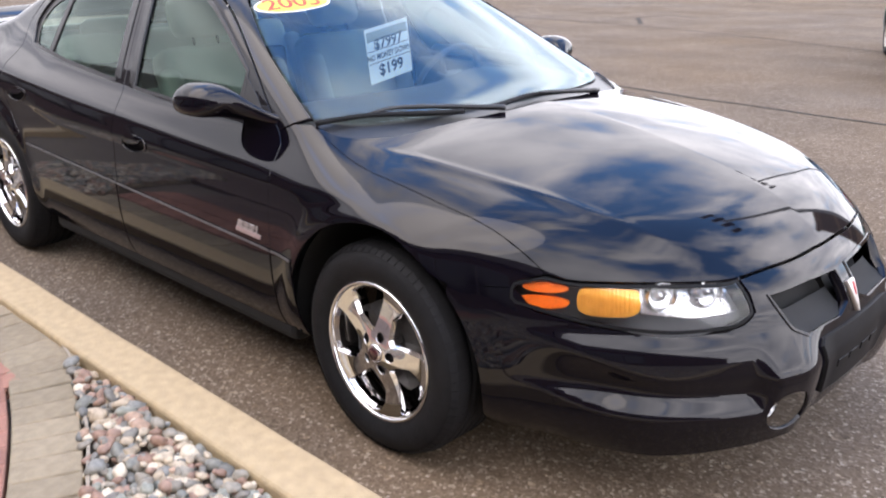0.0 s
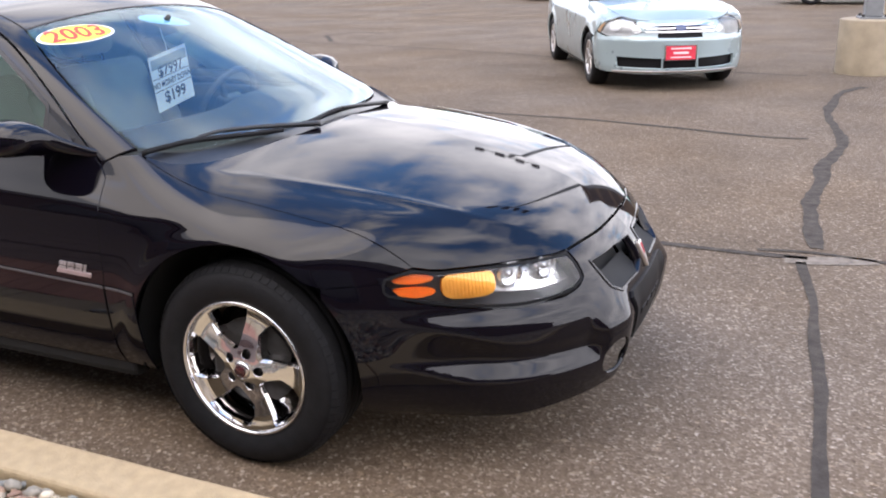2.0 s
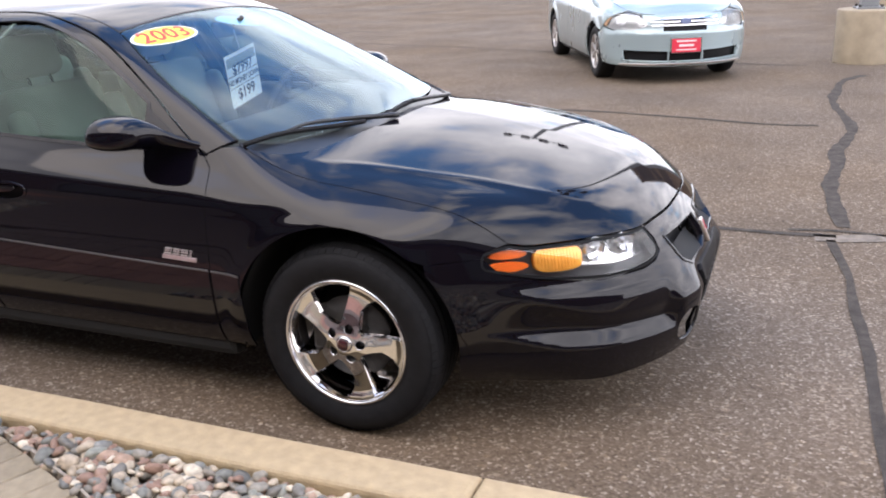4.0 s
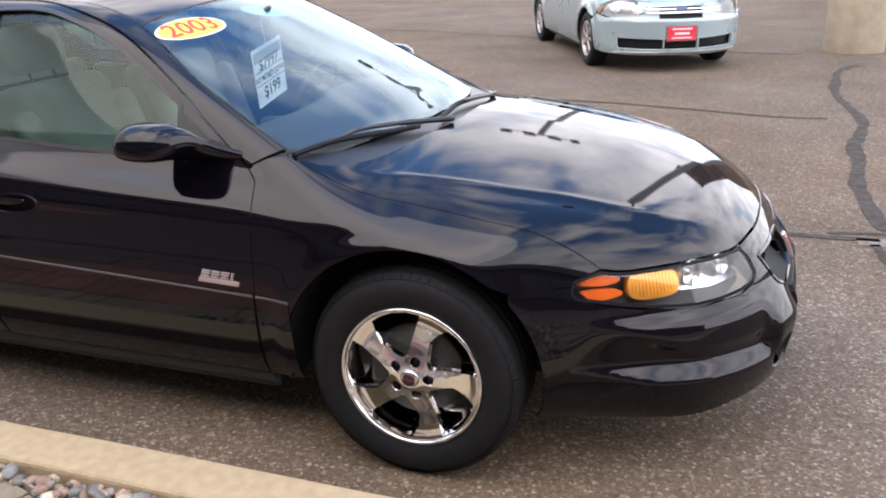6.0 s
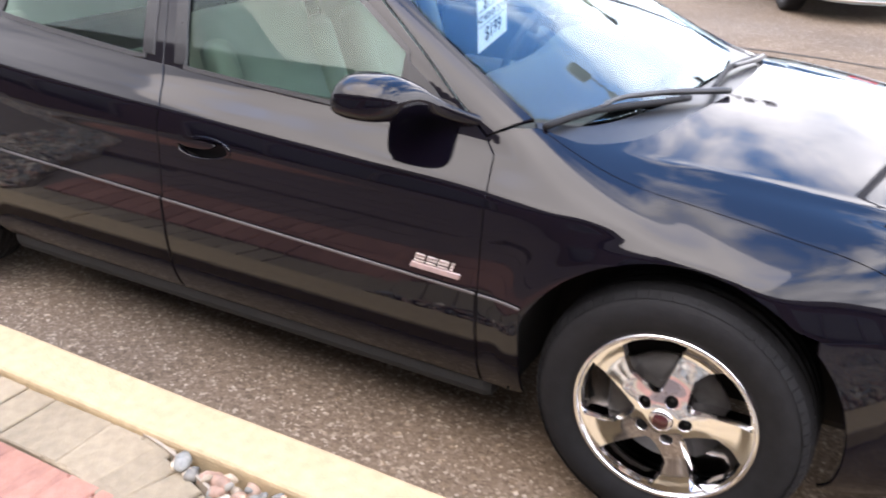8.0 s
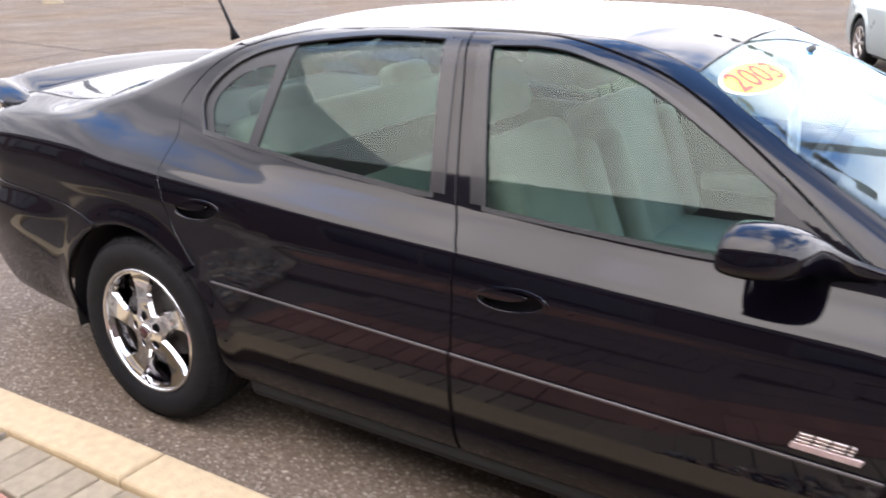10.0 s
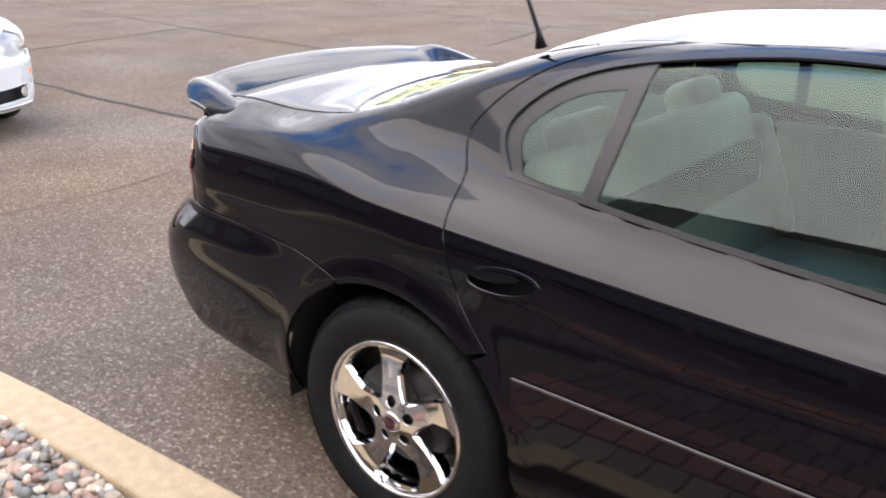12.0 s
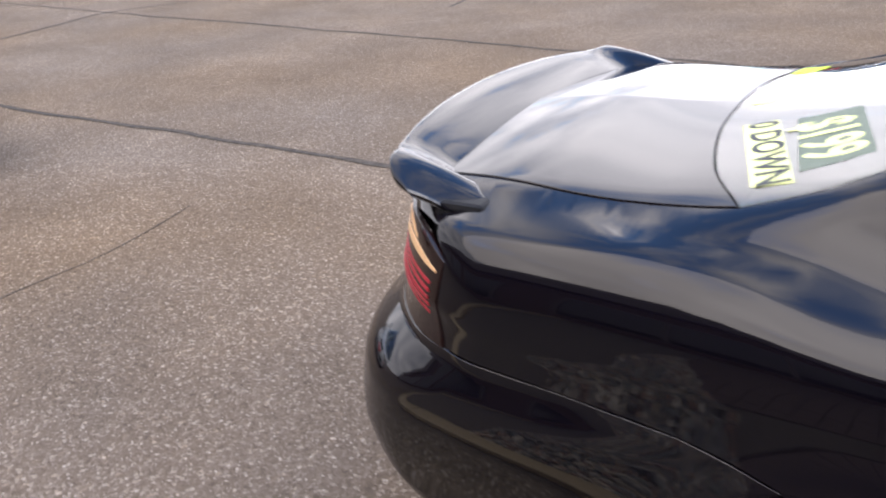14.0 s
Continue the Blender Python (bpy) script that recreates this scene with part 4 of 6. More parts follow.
        for ca, cz, r in ((0.752, 0.632, 0.037), (0.598, 0.635, 0.036)):
            for sy in (-1, 1):
                p = chart_front(np.array([(ca, cz)]))[0]
                n = np.array((math.cos(ca * 0.8), -math.sin(ca * 0.8), 0.10))
                n = Vector(n).normalized()
                q = n.to_track_quat("Y", "Z").to_matrix().to_4x4()
                v, f = revolve([(0.004, -0.045), (0.020, -0.040), (0.034, -0.022), (r, 0.0), (r + 0.003, 0.0), (r + 0.002, -0.03)], 32)
                base = Matrix.Translation(Vector(p) - n * 0.030) @ q
                w = [base @ Vector(a) for a in v]
                g = mesh_ob("reflector_bowl", [(a.x, a.y * -sy, a.z) for a in w], f, REFLECTOR, car)
                v, f = revolve([(0.0, -0.008), (0.012, -0.010), (0.018, -0.022)], 20)
                w = [base @ Vector(a) for a in v]
                mesh_ob("bulb_shield", [(a.x, a.y * -sy, a.z) for a in w], f, REFLECTOR, g)
    lampset()
    # grille
    for sgn in (1, -1):
        loop = [(sgn * a, z) for a, z in NOSTRIL]
        panel("grille_back", "front", loop, DARK, car, lift=-0.075, shrink=-0.02, depth=0)
        for z in (0.535,):
            a = [(sgn * fr(0.995, 0.05, 0)[0], z), (sgn * fr(0.965, 0.33, 0)[0], z), (sgn * fr(0.965, 0.33, 0)[0], z + 0.010), (sgn * fr(0.995, 0.05, 0)[0], z + 0.010)]
            panel("grille_bar", "front", a, GRILLE, car, gap=0.03, lift=-0.058, shrink=0, depth=0.015)
        ring = [(sgn * a, z) for a, z in NOSTRIL]
        panel("grille_surround", "front", grow(np.array(ring) * (0.85, 1), 0.007) / (0.85, 1), PAINT, car, holes=[ring], gap=0.012, lift=0.004, shrink=0.0, depth=0.03)
        # floor of the opening, rising towards the back
        aa = np.linspace(0.05, 0.345, 12)
        rows = []
        for k in range(6):
            u = k / 5
            p = chart_front(np.stack([sgn * aa, np.full(12, 0.512)], 1))
            d = np.stack([np.cos(aa), -sgn * np.sin(aa), np.zeros(12)], 1)
            rows.append(p - d * (0.004 + 0.07 * u) + np.array((0, 0, 0.050 * u ** 1.6)))
        v = np.concatenate(rows)
        f = [(k * 12 + i, k * 12 + i + 1, k * 12 + i + 13, k * 12 + i + 12) for k in range(5) for i in range(11)]
        mesh_ob("grille_floor", v, f if sgn < 0 else [t[::-1] for t in f], DARK, car)
    tri = [(-0.025, 0.580), (0.025, 0.580), (0.003, 0.498), (-0.003, 0.498)]
    em = panel("emblem", "front", tri, SILVER, car, gap=0.012, lift=0.012, shrink=0, depth=0.012, label="silver arrow shaped emblem")[0]
    panel("enamel", "front", [(-0.012, 0.573), (-0.003, 0.573), (-0.001, 0.54), (-0.003, 0.54)], RED, em, gap=0.012, lift=0.0145, shrink=0, depth=0.003)
    # plate holder
    pb = panel("plate_holder", "front", dense([(-0.262, 0.470), (-0.245, 0.485), (0.245, 0.485), (0.262, 0.470), (0.215, 0.315), (-0.215, 0.315)], 0.05), GRILLE, car, gap=0.03, lift=0.010, shrink=0, depth=0.012)[0]
    for a in (-0.13, -0.05, 0.04, 0.12):
        panel("raised_bar", "front", [(a - 0.03, 0.40), (a + 0.03, 0.40), (a + 0.03, 0.38), (a - 0.03, 0.38)], GRILLE, pb, gap=0.02, lift=0.013, shrink=0, depth=0.004)
    # fog lamps
    ca = FOG_A
    panel("fog_pocket", "front", oval(ca, 0.325, 0.080, 0.063), GRILLE, car, gap=0.02, lift=-0.08, shrink=0, depth=0, **M)
    for sy in (-1, 1):
        n = Vector((0.97, -0.22, 0.0)).normalized()
        q = n.to_track_quat("Y", "Z").to_matrix().to_4x4()
        p = Vector(chart_front(np.array([(ca + 0.005, 0.318)]))[0]) - n * 0.062
        for nm, prof, m in (("fog_reflector", [(0.004, -0.03), (0.025, -0.02), (0.037, 0.0), (0.041, 0.002), (0.041, -0.02)], REFLECTOR), ("fog_lens", [(0.0, 0.008), (0.02, 0.006), (0.037, 0.001)], LENS)):
            v, f = revolve(prof, 32)
            w = [Matrix.Translation(p) @ q @ Vector(a) for a in v]
            mesh_ob(nm, [(a.x, a.y * -sy, a.z) for a in w], f, m, car)
    # tail lamp inserts
    def leaf(a0, z0, a1, z1, h):
        line = [(a0 + (a1 - a0) * k / 12, z0 + (z1 - z0) * k / 12 + 0.010 * math.sin(math.pi * k / 12), h * math.sin(math.pi * (k + 0.35) / 12.7) ** 0.7) for k in range(13)]
        return [(a, z + d) for a, z, d in line] + [(a, z - d) for a, z, d in line[::-1]]
    for args in ((0.60, 0.998, 0.770, 0.987, 0.0065), (0.60, 0.966, 0.885, 0.957, 0.0095)):
        panel("amber_lamp", "rear", leaf(*args), AMBERPALE, car, gap=0.012, lift=0.0012, shrink=0, depth=0.002, label="thin amber rear indicator", **M)
    for k in range(5):
        z = 0.935 - k * 0.0165
        panel("red_rib", "rear", [(0.60, z), (0.868, z - 0.004), (0.868, z - 0.011), (0.60, z - 0.007)], REDBRIGHT, car, gap=0.03, lift=0.0012, shrink=0, depth=0.002, **M)
    # mirrors
    for sy in (-1, 1):
        cuts = [(-0.775, -0.605, 0.946, 0.085, 0.022), (-0.806, -0.640, 0.953, 0.085, 0.026), (-0.832, -0.690, 0.968, 0.088, 0.036), (-0.860, -0.732, 0.986, 0.098, 0.049), (-0.888, -0.760, 1.001, 0.106, 0.060),
                (-0.924, -0.775, 1.008, 0.107, 0.065), (-0.960, -0.783, 1.009, 0.102, 0.062), (-0.988, -0.790, 1.007, 0.089, 0.052), (-1.006, -0.795, 1.004, 0.067, 0.038), (-1.016, -0.798, 1.001, 0.038, 0.020), (-1.020, -0.798, 1.000, 0.010, 0.006)]
        cols = [curve(*[(-c[0], c[i]) for c in cuts]) for i in range(1, 5)]
        yy = np.concatenate([np.linspace(0.775, 0.977, 18), 1.02 - 0.043 * (1 - np.sin(np.linspace(0.12, math.pi / 2, 9)))])
        rows, K = [], 36
        for y in yy:
            cx, cz, hx, hz = [float(c(y)) for c in cols]
            for k in range(K):
                a = 2 * math.pi * k / K
                u, w = math.copysign(abs(math.cos(a)) ** 0.85, math.cos(a)), math.copysign(abs(math.sin(a)) ** 0.85, math.sin(a))
                rows.append((cx + max(u * hx, -0.056), sy * y, cz + w * hz * (0.80 if w < 0 else 1.0)))
        f = [(i * K + k, i * K + (k + 1) % K, (i + 1) * K + (k + 1) % K, (i + 1) * K + k) for i in range(len(yy) - 1) for k in range(K)]
        f.append(tuple((len(yy) - 1) * K + k for k in range(K)))
        mir = mesh_ob("door_mirror", rows, f if sy > 0 else [t[::-1] for t in f], PAINT, car, label="black door mirror on a broad arm")
        bm = bmesh.new()
        bmesh.ops.create_circle(bm, cap_ends=True, segments=36, radius=1, matrix=Matrix.Translation((-0.842, sy * 0.930, 1.010)) @ Matrix.Rotation(radians(90), 4, "Y") @ Matrix.Diagonal((0.048, 0.066, 1, 1)))
        part("mirror_glass", bm, MIRROR, mir)
    # wipers
    def on_top(pts, up):
        p = chart_top(np.array([(x, y) for x, y in pts], float))
        return [tuple(a + np.array((0, 0, up))) for a in p]
    for blade, arm in (([(-0.398, -0.772), (-0.366, -0.697), (-0.328, -0.61), (-0.272, -0.512), (-0.222, -0.432), (-0.165, -0.333)], [(-0.322, -0.60), (-0.298, -0.51), (-0.212, -0.36), (-0.125, -0.255), (-0.085, -0.215)]),
                       ([(-0.128, -0.226), (-0.134, -0.12), (-0.138, -0.005), (-0.124, 0.175), (-0.108, 0.35)], [(-0.132, 0.02), (-0.112, 0.12), (-0.098, 0.24), (-0.100, 0.34)])):
        w = new("wiper")
        w.parent = car
        v, f = tube(on_top(dense(blade, 0.04, False, True), 0.008), 0.0095, 6)
        mesh_ob("blade", v, f, RUBBER, w)
        v, f = tube(on_top(dense(arm, 0.04, False, True), 0.014), [0.006 + 0.003 * i / 9 for i in range(len(dense(arm, 0.04, False, True)))], 8)
        mesh_ob("arm", v, f, TRIM, w)
    # aerial
    v, f = tube([(-2.662, -0.515, 1.33), (-2.668, -0.522, 1.37), (-2.705, -0.535, 1.47), (-2.71, -0.54, 1.48)], [0.017, 0.0065, 0.0045, 0.003], 10)
    ant = mesh_ob("aerial", v, f, RUBBER, car)
    v, f = tube([(-2.71, -0.54, 1.48), (-2.76, -0.555, 1.66)], 0.0016, 6)
    mesh_ob("mast", v, f, TRIM, ant)
    # boot spoiler
    st = [(-0.745, -3.680, -3.83, 1.085, 0.010), (-0.71, -3.662, -3.895, 1.110, 0.030), (-0.67, -3.70, -3.925, 1.131, 0.050), (-0.645, -3.72, -3.93, 1.136, 0.060),
          (-0.58, -3.82, -3.955, 1.133, 0.078), (-0.45, -3.835, -3.99, 1.143, 0.074), (-0.2, -3.855, -4.03, 1.153, 0.078), (0.0, -3.86, -4.04, 1.156, 0.078)]
    st = st + [(-a, *r) for a, *r in st[::-1][1:]]
    ys = [a[0] for a in st]
    cols = [curve(*[(a[0], a[i]) for a in st]) for i in range(1, 5)]
    v, f = [], []
    yy = np.unique(np.concatenate([np.linspace(-0.745, -0.6, 14), np.linspace(-0.6, 0.6, 30), np.linspace(0.6, 0.745, 14)]))
    K = 24
    for y in yy:
        xf, xr, zt, th = [float(c(y)) for c in cols]
        for k in range(K):
            h = K // 2
            j = k if k < h else K - 1 - k
            u = 0.5 - 0.5 * math.cos(math.pi * (j + 0.5) / h)
            crown = zt - 0.050 * (1 - u) ** 1.5
            fat = th * (0.55 + 0.45 * u) * math.sqrt(max(0.0, 1 - (2 * u - 1) ** 12))
            v.append((xf + (xr - xf) * u, y, crown if k < h else crown - fat))
    n = len(yy)
    for i in range(n - 1):
        for k in range(K):
            f.append((i * K + k, (i + 1) * K + k, (i + 1) * K + (k + 1) % K, i * K + (k + 1) % K))
    f += [tuple(range(K))[::-1], tuple((n - 1) * K + k for k in range(K))]
    mesh_ob("boot_spoiler", v, f, PAINT, car)
    # black foot blocks that also stand in for the shadow under the tips
    for y in (-0.70, 0.70):
        part("spoiler_foot_shade", box_bm(-3.775, -3.66, y * 1.01 - 0.035, y * 1.01 + 0.035, 0.985, 1.075, 0.012), GRILLE, car)


PILLAR = mat("pillar_satin", (0.014, 0.014, 0.015), 0.25, coat=0.3, spec=0.3, vary=0.15, scale=20)
HIGHLIGHT = mat("edge_highlight_grey", (0.09, 0.085, 0.085), 0.35, 0.5, vary=0.1, scale=50)
REDBRIGHT = mat("red_rib_lens", (0.34, 0.018, 0.028), 0.5, spec=0.2)
MIRROR = mat("mirror_silver", (0.9, 0.9, 0.9), 0.02, 1.0)
build_fittings()


# ---- cabin ----
def soft_box(x0, x1, y0, y1, z0, z1, r, m=None):
    bm = box_bm(x0, x1, y0, y1, z0, z1, r, 4)
    if m is not None:
        bmesh.ops.transform(bm, matrix=m, verts=bm.verts)
    return bm


def build_seat(name, x, y, width):
    seat = new(name)
    seat.parent = car
    part("cushion", soft_box(x - 0.05, x + 0.48, y - width / 2, y + width / 2, 0.42, 0.60, 0.06), LEATHER, seat, smooth=True)
    tilt = pose(x, y, 0.52, 0, -20, 0)
    back = part("backrest", soft_box(-0.10, 0.06, -width / 2, width / 2, 0.0, 0.60, 0.055, tilt), LEATHER, seat, smooth=True)
    for s in (-1, 1):
        part("bolster", soft_box(0.01, 0.11, s * width / 2 - 0.05, s * width / 2 + 0.05, 0.05, 0.50, 0.045, tilt), LEATHER, back, smooth=True)
    if width < 0.8:
        part("headrest", soft_box(-0.08, 0.03, -0.14, 0.14, 0.64, 0.82, 0.05, tilt), LEATHER, seat, smooth=True)
        for s in (-1, 1):
            v, f = tube([tilt @ Vector((-0.02, s * 0.06, 0.58)), tilt @ Vector((-0.02, s * 0.06, 0.66))], 0.006)
            mesh_ob("headrest_post", v, f, STEEL, seat)
    else:
        for s in (-0.38, 0.38):
            part("headrest", soft_box(-0.09, 0.03, s - 0.13, s + 0.13, 0.56, 0.68, 0.045, tilt), LEATHER, seat, smooth=True)


build_seat("front_seat", -1.45, -0.37, 0.52)
build_seat("front_seat", -1.45, 0.37, 0.52)
build_seat("rear_seat", -2.36, 0.0, 1.30)


def build_cabin():
    # dashboard: swept section across the car
    prof = [(-0.36, 0.90), (-0.52, 0.945), (-0.72, 0.955), (-0.80, 0.93), (-0.83, 0.86), (-0.80, 0.74), (-0.76, 0.55)]
    v, f = [], []
    ys = np.linspace(-0.74, 0.74, 19)
    for y in ys:
        hood = 0.035 * math.exp(-((y - 0.37) / 0.17) ** 2)
        for i, (x, z) in enumerate(prof):
            v.append((x - 0.12 * y * y, y, z + (hood if 1 <= i <= 3 else 0)))
    k = len(prof)
    for i in range(len(ys) - 1):
        for j in range(k - 1):
            f.append((i * k + j, i * k + j + 1, (i + 1) * k + j + 1, (i + 1) * k + j))
    mesh_ob("dashboard", v, f, DASH, car)
    part("centre_console", soft_box(-1.55, -0.78, -0.11, 0.11, 0.3, 0.62, 0.03), DASH, car, smooth=True)
    for s in (-1, 1):
        part("door_card", soft_box(-1.52, -0.60, s * 0.77 - 0.03, s * 0.77 + 0.03, 0.42, 0.935, 0.02), DASH, car, smooth=True)
        part("door_card", soft_box(-2.42, -1.60, s * 0.76 - 0.03, s * 0.76 + 0.03, 0.42, 0.975, 0.02), DASH, car, smooth=True)
        part("arm_rest", soft_box(-1.40, -0.80, s * 0.72 - 0.05, s * 0.72 + 0.05, 0.68, 0.74, 0.02), LEATHER, car, smooth=True)
    part("parcel_shelf", soft_box(-3.22, -2.58, -0.60, 0.60, 1.02, 1.05, 0.01), DASH, car)
    # steering wheel
    m = pose(-0.93, 0.37, 0.90, 0, -65, 0)
    v, f = [], []
    for i in range(48):
        a = 2 * math.pi * i / 48
        for j in range(8):
            b = 2 * math.pi * j / 8
            r = 0.185 + 0.014 * math.cos(b)
            v.append(m @ Vector((r * math.cos(a), r * math.sin(a), 0.014 * math.sin(b))))
    f = [(i * 8 + j, ((i + 1) % 48) * 8 + j, ((i + 1) % 48) * 8 + (j + 1) % 8, i * 8 + (j + 1) % 8) for i in range(48) for j in range(8)]
    sw = mesh_ob("steering_wheel", v, f, DASH, car)
    part("wheel_hub", soft_box(-0.06, 0.06, -0.08, 0.08, -0.03, 0.02, 0.015, m), DASH, sw, smooth=True)
    for a in (90, 215, 325):
        v, f = tube([m @ Vector((0.05 * math.cos(radians(a)), 0.05 * math.sin(radians(a)), 0)), m @ Vector((0.18 * math.cos(radians(a)), 0.18 * math.sin(radians(a)), 0))], 0.015)
        mesh_ob("spoke", v, f, DASH, sw)
    v, f = tube([(-0.90, 0.37, 0.89), (-0.70, 0.37, 0.80)], 0.035, 12)
    mesh_ob("steering_column", v, f, DASH, sw)
    # roof lining follows the roof, 3 cm below it
    panel("headliner", "top", mirrored_loop([(-1.06, 0.0), (-1.08, 0.50), (-1.8, 0.52), (-2.62, 0.47), (-2.62, 0.0)]), HEADLINER, car, gap=0.08, lift=-0.035, depth=0.0)
    # rear-view mirror
    rv = part("rear_view_mirror", soft_box(-0.02, 0.02, -0.12, 0.12, -0.035, 0.035, 0.015, pose(-0.97, 0.02, 1.275, 0, -12, 8)), DASH, car, smooth=True)
    v, f = tube([(-0.95, 0.02, 1.29), (-0.90, 0.02, 1.318)], 0.01)
    mesh_ob("mirror_stalk", v, f, DASH, rv)


build_cabin()


# ---- stickers, writing ----
def text_points(words, size):
    """Flat mesh of words in the built-in font: verts, faces, centred on the origin."""
    c = bpy.data.curves.new("words", "FONT")
    c.body, c.size, c.align_x, c.align_y = words, size, "CENTER", "CENTER"
    c.resolution_u = 3
    c.offset = size * 0.022
    o = new("words", c)
    bpy.context.view_layer.update()
    me = o.evaluated_get(bpy.context.evaluated_depsgraph_get()).to_mesh()
    v = [tuple(a.co) for a in me.vertices]
    f = [tuple(p.vertices) for p in me.polygons]
    bpy.data.objects.remove(o)
    return v, f


def write_on_top(name, words, size, centre, right, up, material, parent, lift, stretch=1.0):
    """Words laid on the upper body; right and up are unit steps in plan."""
    v, f = text_points(words, size)
    q = np.array([(centre[0] + a * right[0] * stretch + b * up[0], centre[1] + a * right[1] * stretch + b * up[1]) for a, b, _ in v])
    p = chart_top(q)
    n = body_normal(p)
    return mesh_ob(name, p + n * lift, f, material, parent, False, n)


def sheet_on_top(name, loop, material, parent, lift, label="", depth=0.0006):
    return panel(name, "top", loop, material, parent, gap=0.02, lift=lift, shrink=0, depth=depth, label=label)[0]


def build_stickers():
    c, r, u = (-0.945, -0.430), (0.22, 0.97), (-0.87, 0.20)
    el = [(c[0] + 0.152 * math.cos(t) * r[0] + 0.060 * math.sin(t) * u[0], c[1] + 0.152 * math.cos(t) * r[1] + 0.060 * math.sin(t) * u[1]) for t in [2 * math.pi * i / 40 for i in range(40)]]
    el2 = [(c[0] + 0.93 * (x - c[0]), c[1] + 0.93 * (y - c[1])) for x, y in el]
    st = tagged(sheet_on_top("year_sticker", el, PAPER, None, -0.0028), "oval yellow windscreen sticker with red year on a black sedan", "sticker")
    sheet_on_top("yellow_field", el2, YELLOW, st, -0.0018)
    write_on_top("year_number", "2003", 0.106, c, r, u, REDINK, st, -0.0010, 1.08)
    c = (-0.915, 0.01)
    bl = [(c[0] + 0.11 * math.cos(t) * 0.25 + 0.045 * math.sin(t) * -0.9, c[1] + 0.11 * math.cos(t) + 0.0 * math.sin(t)) for t in [2 * math.pi * i / 32 for i in range(32)]]
    tagged(sheet_on_top("inspection_sticker", bl, BLUEST, None, -0.009), "pale blue round sticker high on the windscreen", "sticker")
    # rear window writing
    rs = tagged(sheet_on_top("rear_sticker", [(-3.275, -0.231), (-3.206, -0.205), (-3.105, -0.582), (-3.178, -0.588)], PALEY, None, -0.0028), "pale yellow paper strip with dark words on the rear window", "sticker")
    write_on_top("lettering", "0 DOWN", 0.088, (-3.190, -0.402), (0.255, -0.966), (0.93, 0.25), INK, rs, -0.0018, 1.05)
    rs2 = tagged(sheet_on_top("rear_sticker", [(-3.285, 0.34), (-3.235, 0.33), (-3.250, -0.04), (-3.300, -0.05)], PALEY, None, -0.0028), "pale yellow paper strip along the rear window", "sticker")
    sheet_on_top("lime_corner", [(-3.270, 0.50), (-3.200, 0.48), (-3.232, 0.36), (-3.285, 0.37)], LIME, rs2, -0.0028)
    sh = tagged(sheet_on_top("rear_sticker", [(-3.165, -0.215), (-3.045, -0.19), (-2.985, -0.50), (-3.105, -0.535)], BLUEST2, None, -0.0030), "grey film with pale yellow figures on the rear window", "sticker")
    write_on_top("price_figure", "$199", 0.155, (-3.085, -0.372), (0.235, -0.955), (0.95, 0.20), PALEY, sh, -0.0020, 0.80)
    # price card hanging from the mirror
    card = new("price_card")
    tagged(card, "white price card with dark figures hanging behind the windscreen", "price tag")
    m = Matrix.Translation((-0.936, 0.036, 1.072)) @ Matrix.Rotation(radians(94), 4, "Z") @ Matrix.Rotation(radians(90), 4, "X") @ Matrix.Rotation(radians(8), 4, "Z")
    card.matrix_basis = m
    W, H = 0.255, 0.225
    part("sheet", box_bm(-W / 2, W / 2, -H / 2, H / 2, -0.001, 0.001), PAPER, card)
    part("grey_header", box_bm(-W / 2 + 0.008, W / 2 - 0.008, H / 2 - 0.055, H / 2 - 0.015, 0.001, 0.0016), PAPERGREY, card)
    for y in (0.018, -0.032):
        part("ruled_line", box_bm(-W / 2 + 0.005, W / 2 - 0.005, y, y + 0.0025, 0.001, 0.0016), INK, card)
    for words, size, y, sx in (("$7997", 0.058, 0.042, 1.15), ("NO MONEY DOWN", 0.033, -0.008, 0.88), ("$199", 0.064, -0.066, 1.12)):
        v, f = text_points(words, size)
        mesh_ob("lettering", [(a * sx, b + y, 0.0024) for a, b, _ in v], f, INK, card, False)
    v, f = tube([(0, H / 2 - 0.004, 0.0), (0.004, H / 2 + 0.02, 0.0), (-0.004, H / 2 + 0.05, 0.0), (-0.012, H / 2 + 0.09, 0.0)], 0.0016, 6)
    mesh_ob("string", v, f, PAPER, card)


BLUEST2 = mat("grey_film", (0.16, 0.19, 0.15), 0.8, spec=0.1, vary=0.1, scale=30)
build_stickers()


# ---- setting ----
TAR = mat("tar_seal", (0.060, 0.052, 0.045), 0.95, spec=0.1, vary=0.4, scale=14, bump=0.5, bscale=130)
PALESMEAR = mat("pale_smear", (0.175, 0.15, 0.125), 0.95, spec=0.1, vary=0.35, scale=22, bump=0.4, bscale=120)
PAVER_TAN = mat("tan_paver", (0.275, 0.22, 0.145), 0.9, vary=0.2, scale=25, bump=0.5, bscale=140)
PAVER_RED = mat("red_paver", (0.315, 0.155, 0.11), 0.9, vary=0.2, scale=25, bump=0.5, bscale=140)
PAVER_BROWN = mat("brown_paver", (0.15, 0.105, 0.085), 0.9, vary=0.2, scale=25, bump=0.5, bscale=140)
SAND = mat("joint_sand", (0.16, 0.13, 0.10), 0.95, vary=0.3, scale=40, bump=0.6, bscale=200)
EDGING = mat("edging_strip", (0.30, 0.25, 0.19), 0.7, vary=0.3, scale=40)
BRICKWALL = mat("brown_wall", (0.075, 0.042, 0.036), 0.85, vary=0.3, scale=3, bump=0.3, bscale=40)
DARKGLASS = mat("dark_window", (0.01, 0.012, 0.014), 0.05)
